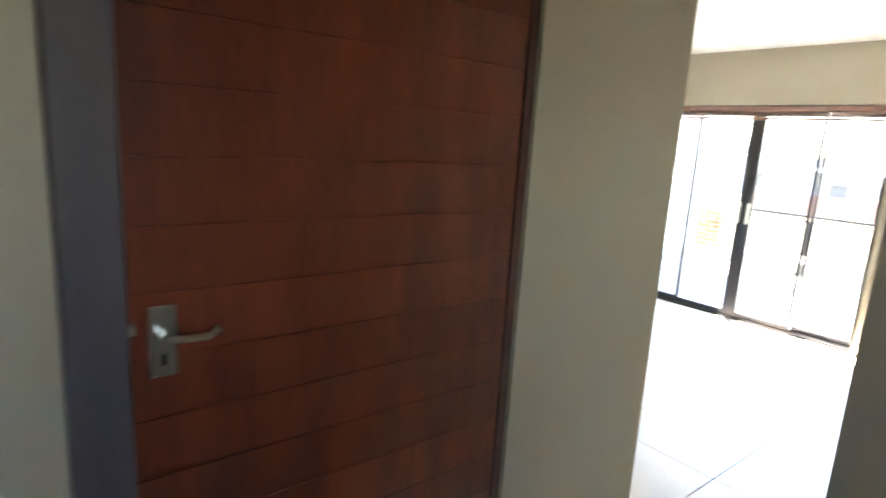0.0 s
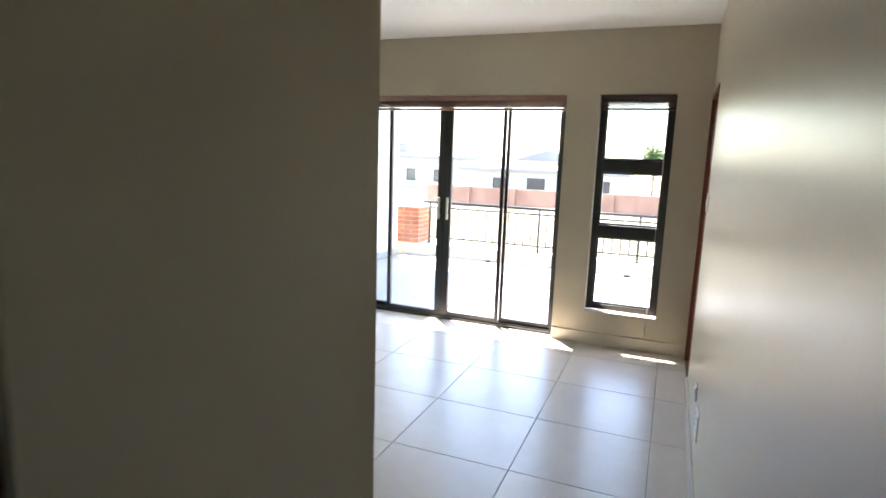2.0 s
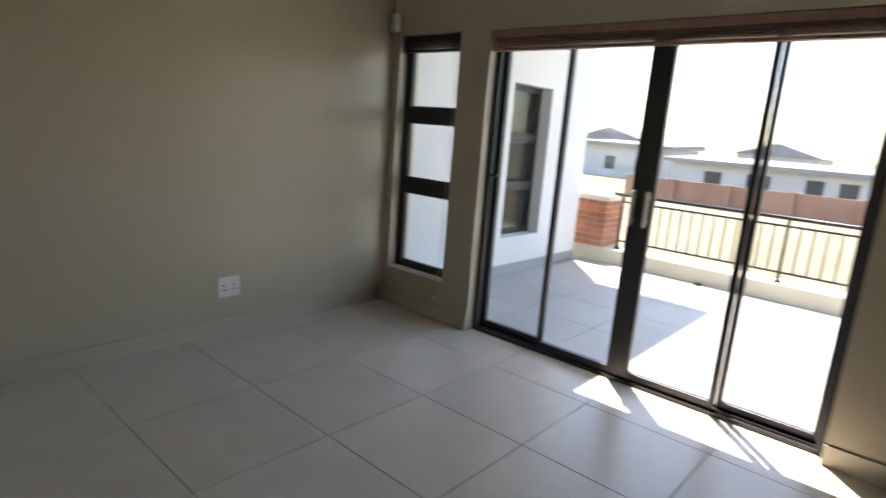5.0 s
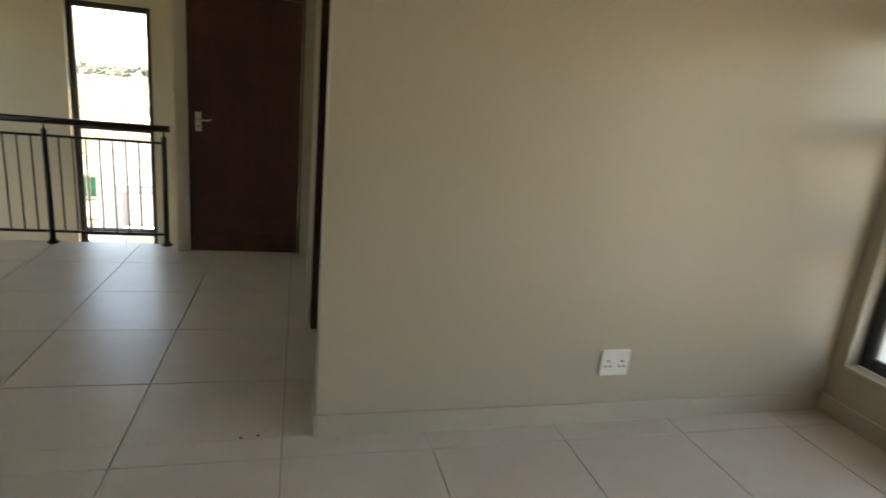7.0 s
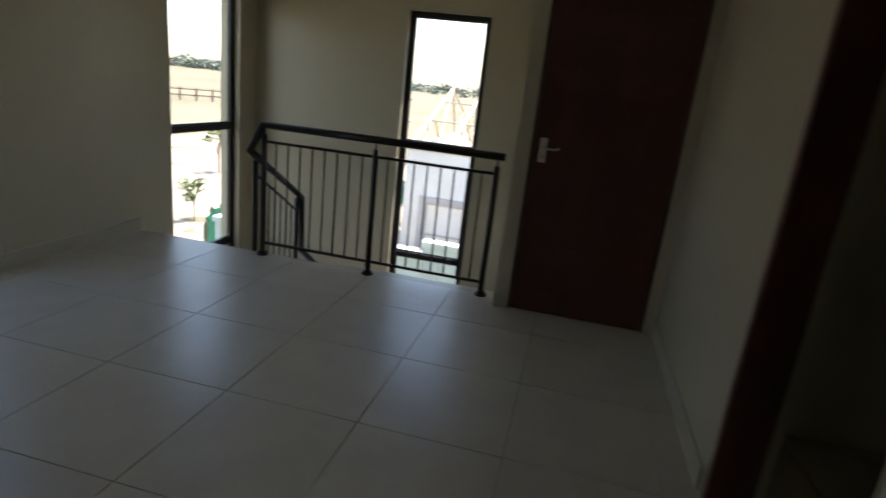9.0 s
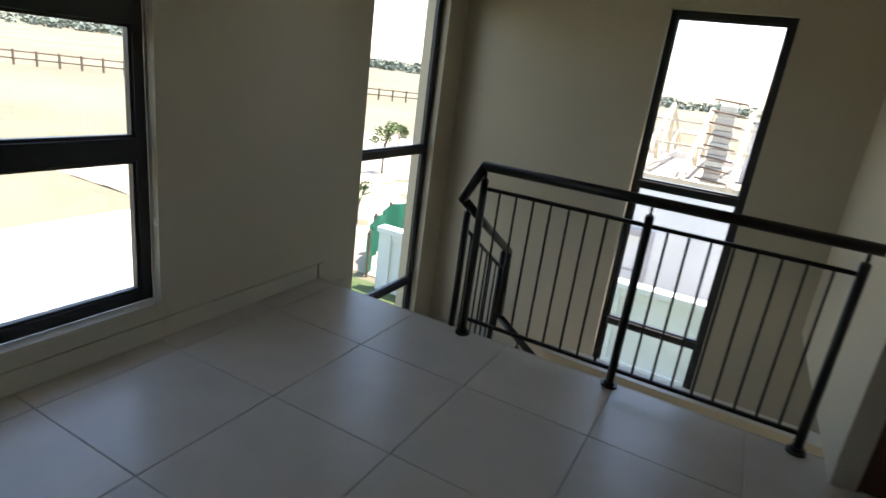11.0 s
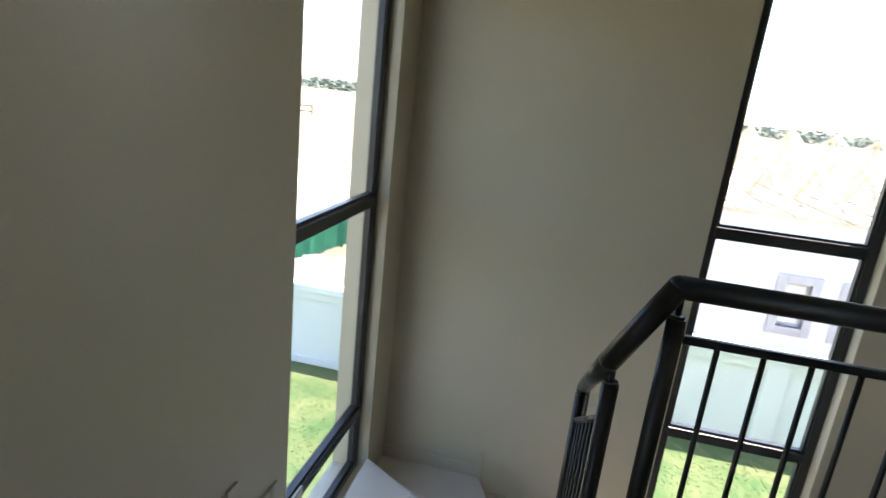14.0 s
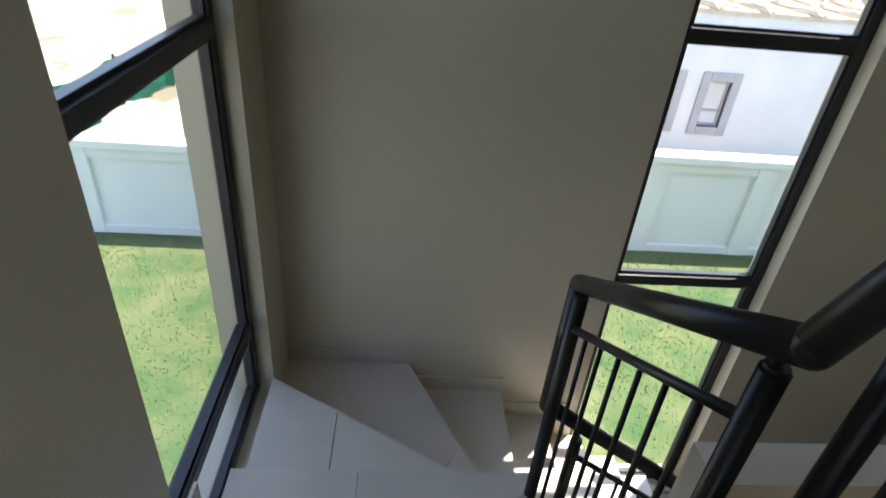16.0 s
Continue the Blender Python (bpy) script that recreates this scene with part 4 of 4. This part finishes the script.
# far side towards the balcony: brown brick wall and white houses
fb = thing("brick_boundary_wall", "long brown brick wall across the dry field", "brick wall", at=(50, 8, GZ), kind="structure")
for k in range(9):
    y0 = 22.6 - 4.2 * k
    x0 = 50.5 + 0.25 * k
    o = part("wall_panel", boxes((x0, x0 + 0.25, y0 - 3.85, y0, GZ, GZ + 1.75)), FARBRICK, fb)
    o.matrix_parent_inverse = Matrix.Translation((-50, -8, -GZ))
    o = part("pier", boxes((x0 - 0.08, x0 + 0.33, y0 - 4.2, y0 - 3.85, GZ, GZ + 1.82)), FARBRICK, fb)
    o.matrix_parent_inverse = Matrix.Translation((-50, -8, -GZ))


def far_house(x, y, w, d, h, label, windows, gable=False):
    t = thing("house", label, "house", at=(x, y, GZ))
    bm = bmesh.new()
    at_ = -w / 2
    holes = sorted((c_ - s_ / 2, c_ + s_ / 2, z_, z_ + hh) for c_, s_, z_, hh in windows)
    for a, b, c0, c1 in holes:
        box(bm, 0, 0.3, at_, a, 0, h)
        box(bm, 0, 0.3, a, b, 0, c0)
        box(bm, 0, 0.3, a, b, c1, h)
        at_ = b
    box(bm, 0, 0.3, at_, w / 2, 0, h)
    box(bm, 0.3, d, -w / 2, -w / 2 + 0.3, 0, h)
    box(bm, 0.3, d, w / 2 - 0.3, w / 2, 0, h)
    box(bm, d - 0.3, d, -w / 2 + 0.3, w / 2 - 0.3, 0, h)
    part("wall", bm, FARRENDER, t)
    for a, b, c0, c1 in holes:
        wd = part("window", boxes((0.1, 0.18, a, a + 0.1, c0, c1), (0.1, 0.18, b - 0.1, b, c0, c1), (0.1, 0.18, a + 0.1, b - 0.1, c0, c0 + 0.1), (0.1, 0.18, a + 0.1, b - 0.1, c1 - 0.1, c1)), ALU, t)
        part("pane", boxes((0.13, 0.15, a + 0.1, b - 0.1, c0 + 0.1, c1 - 0.1)), DARKGLASS, wd)
    bm = bmesh.new()
    if gable:
        v = [bm.verts.new(p) for p in ((-0.5, -w / 2 - 0.5, h), (-0.5, w / 2 + 0.5, h), (-0.5, 0, h + w * 0.17), (d + 0.5, -w / 2 - 0.5, h), (d + 0.5, w / 2 + 0.5, h), (d + 0.5, 0, h + w * 0.17))]
        for f in ((0, 2, 1), (3, 4, 5), (0, 3, 5, 2), (1, 2, 5, 4), (0, 1, 4, 3)):
            bm.faces.new([v[i] for i in f])
    else:
        v = [bm.verts.new(p) for p in ((-0.9, -w / 2 - 0.6, h), (-0.9, w / 2 + 0.6, h), (d + 0.5, -w / 2 - 0.6, h + 0.1), (d + 0.5, w / 2 + 0.6, h + 0.1), (-0.9, -w / 2 - 0.6, h + 0.35), (-0.9, w / 2 + 0.6, h + 0.35), (d + 0.5, -w / 2 - 0.6, h + 0.7), (d + 0.5, w / 2 + 0.6, h + 0.7))]
        for f in ((0, 1, 5, 4), (2, 6, 7, 3), (0, 4, 6, 2), (1, 3, 7, 5), (4, 5, 7, 6), (0, 2, 3, 1)):
            bm.faces.new([v[i] for i in f])
    part("roof", bm, ROOF, t)
    return t


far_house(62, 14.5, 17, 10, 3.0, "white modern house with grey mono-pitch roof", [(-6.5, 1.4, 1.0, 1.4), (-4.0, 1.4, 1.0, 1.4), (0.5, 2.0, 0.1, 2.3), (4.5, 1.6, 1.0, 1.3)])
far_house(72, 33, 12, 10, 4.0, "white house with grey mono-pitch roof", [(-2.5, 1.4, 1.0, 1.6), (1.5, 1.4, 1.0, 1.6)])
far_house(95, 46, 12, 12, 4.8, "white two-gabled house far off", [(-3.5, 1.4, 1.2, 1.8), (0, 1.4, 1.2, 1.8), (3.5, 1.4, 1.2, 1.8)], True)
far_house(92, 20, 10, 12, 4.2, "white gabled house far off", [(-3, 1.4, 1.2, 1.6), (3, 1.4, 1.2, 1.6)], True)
cw = thing("curved_garden_wall", "white curved garden wall with piers", "garden wall", at=(52, 0, GZ))
for k in range(9):
    a = radians(100 + k * 14)
    xx, yy = 56 + 7 * math.cos(a), -5.5 + 7 * math.sin(a)
    o = part("pier", boxes((xx - 0.25, xx + 0.25, yy - 0.25, yy + 0.25, GZ, GZ + 2.1)), RENDER, cw)
    o.matrix_parent_inverse = Matrix.Translation((-52, 0, -GZ))
    o = part("panel", boxes((xx - 0.1, xx + 0.1, yy - 1.6, yy, GZ, GZ + 1.6)), RENDER, cw)
    o.matrix_parent_inverse = Matrix.Translation((-52, 0, -GZ))

# ---- floor pieces ----
P, OX, OY, GAP = (0.612, 0.63), 2.44, 1.27, 0.002
TMESH = {}


def tiles(parent, rects, pitch, ox, oy, z0, z1, mat, name="tile"):
    for rx0, rx1, ry0, ry1 in rects:
        for i in range(math.floor((rx0 - ox) / pitch[0]), math.ceil((rx1 - ox) / pitch[0])):
            for j in range(math.floor((ry0 - oy) / pitch[1]), math.ceil((ry1 - oy) / pitch[1])):
                x0, x1 = max(rx0, ox + i * pitch[0] + GAP), min(rx1, ox + (i + 1) * pitch[0] - GAP)
                y0, y1 = max(ry0, oy + j * pitch[1] + GAP), min(ry1, oy + (j + 1) * pitch[1] - GAP)
                if x1 - x0 < 0.01 or y1 - y0 < 0.01:
                    continue
                key = (round(x1 - x0, 3), round(y1 - y0, 3), mat.name)
                if key not in TMESH:
                    w, d = x1 - x0, y1 - y0
                    bm = bmesh.new()
                    e = 0.0012
                    lo = [bm.verts.new(p) for p in ((0, 0, 0), (w, 0, 0), (w, d, 0), (0, d, 0))]
                    mi = [bm.verts.new((v.co.x, v.co.y, z1 - z0 - e)) for v in lo]
                    hi = [bm.verts.new(p) for p in ((e, e, z1 - z0), (w - e, e, z1 - z0), (w - e, d - e, z1 - z0), (e, d - e, z1 - z0))]
                    for a_, b_ in ((lo, mi), (mi, hi)):
                        for k in range(4):
                            bm.faces.new((a_[k], a_[(k + 1) % 4], b_[(k + 1) % 4], b_[k]))
                    bm.faces.new(hi)
                    me_ = bpy.data.meshes.new(name)
                    bm.to_mesh(me_)
                    bm.free()
                    me_.materials.append(mat)
                    TMESH[key] = me_
                ob = new(name, TMESH[key])
                ob.location = (x0, y0, z0)
                ob.parent = parent


tiles(floor, [(-0.75, 2.10, -1.2, SY), (-0.75, 2.80, SY, DY), (2.80, EX0, SY, NY), (WX, 2.80, 2.8, NY), (WX, KX, NY, VY - 0.02), (KX, 5.2, NY + 0.21, 7.0), (EX0, 6.52, SL[0], SL[1])], P, OX, OY, -0.0075, 0.0, TILE)
tiles(balcony, [(6.66, BX, -2.5, 5.128)], (0.60, 0.60), 6.75, 0.15, -0.0295, -0.022, BALTILE)

# specks of builders' dirt on the landing floor
for x, y in ((3.50, 5.20), (3.567, 5.21)):
    sp = thing("dirt_speck", "tiny dark speck of dirt on the tiles", "dirt", at=(x, y, 0))
    part("crumb", boxes((-0.006, 0.006, -0.004, 0.004, 0.0, 0.005), bevel=0.001), BARK, sp)
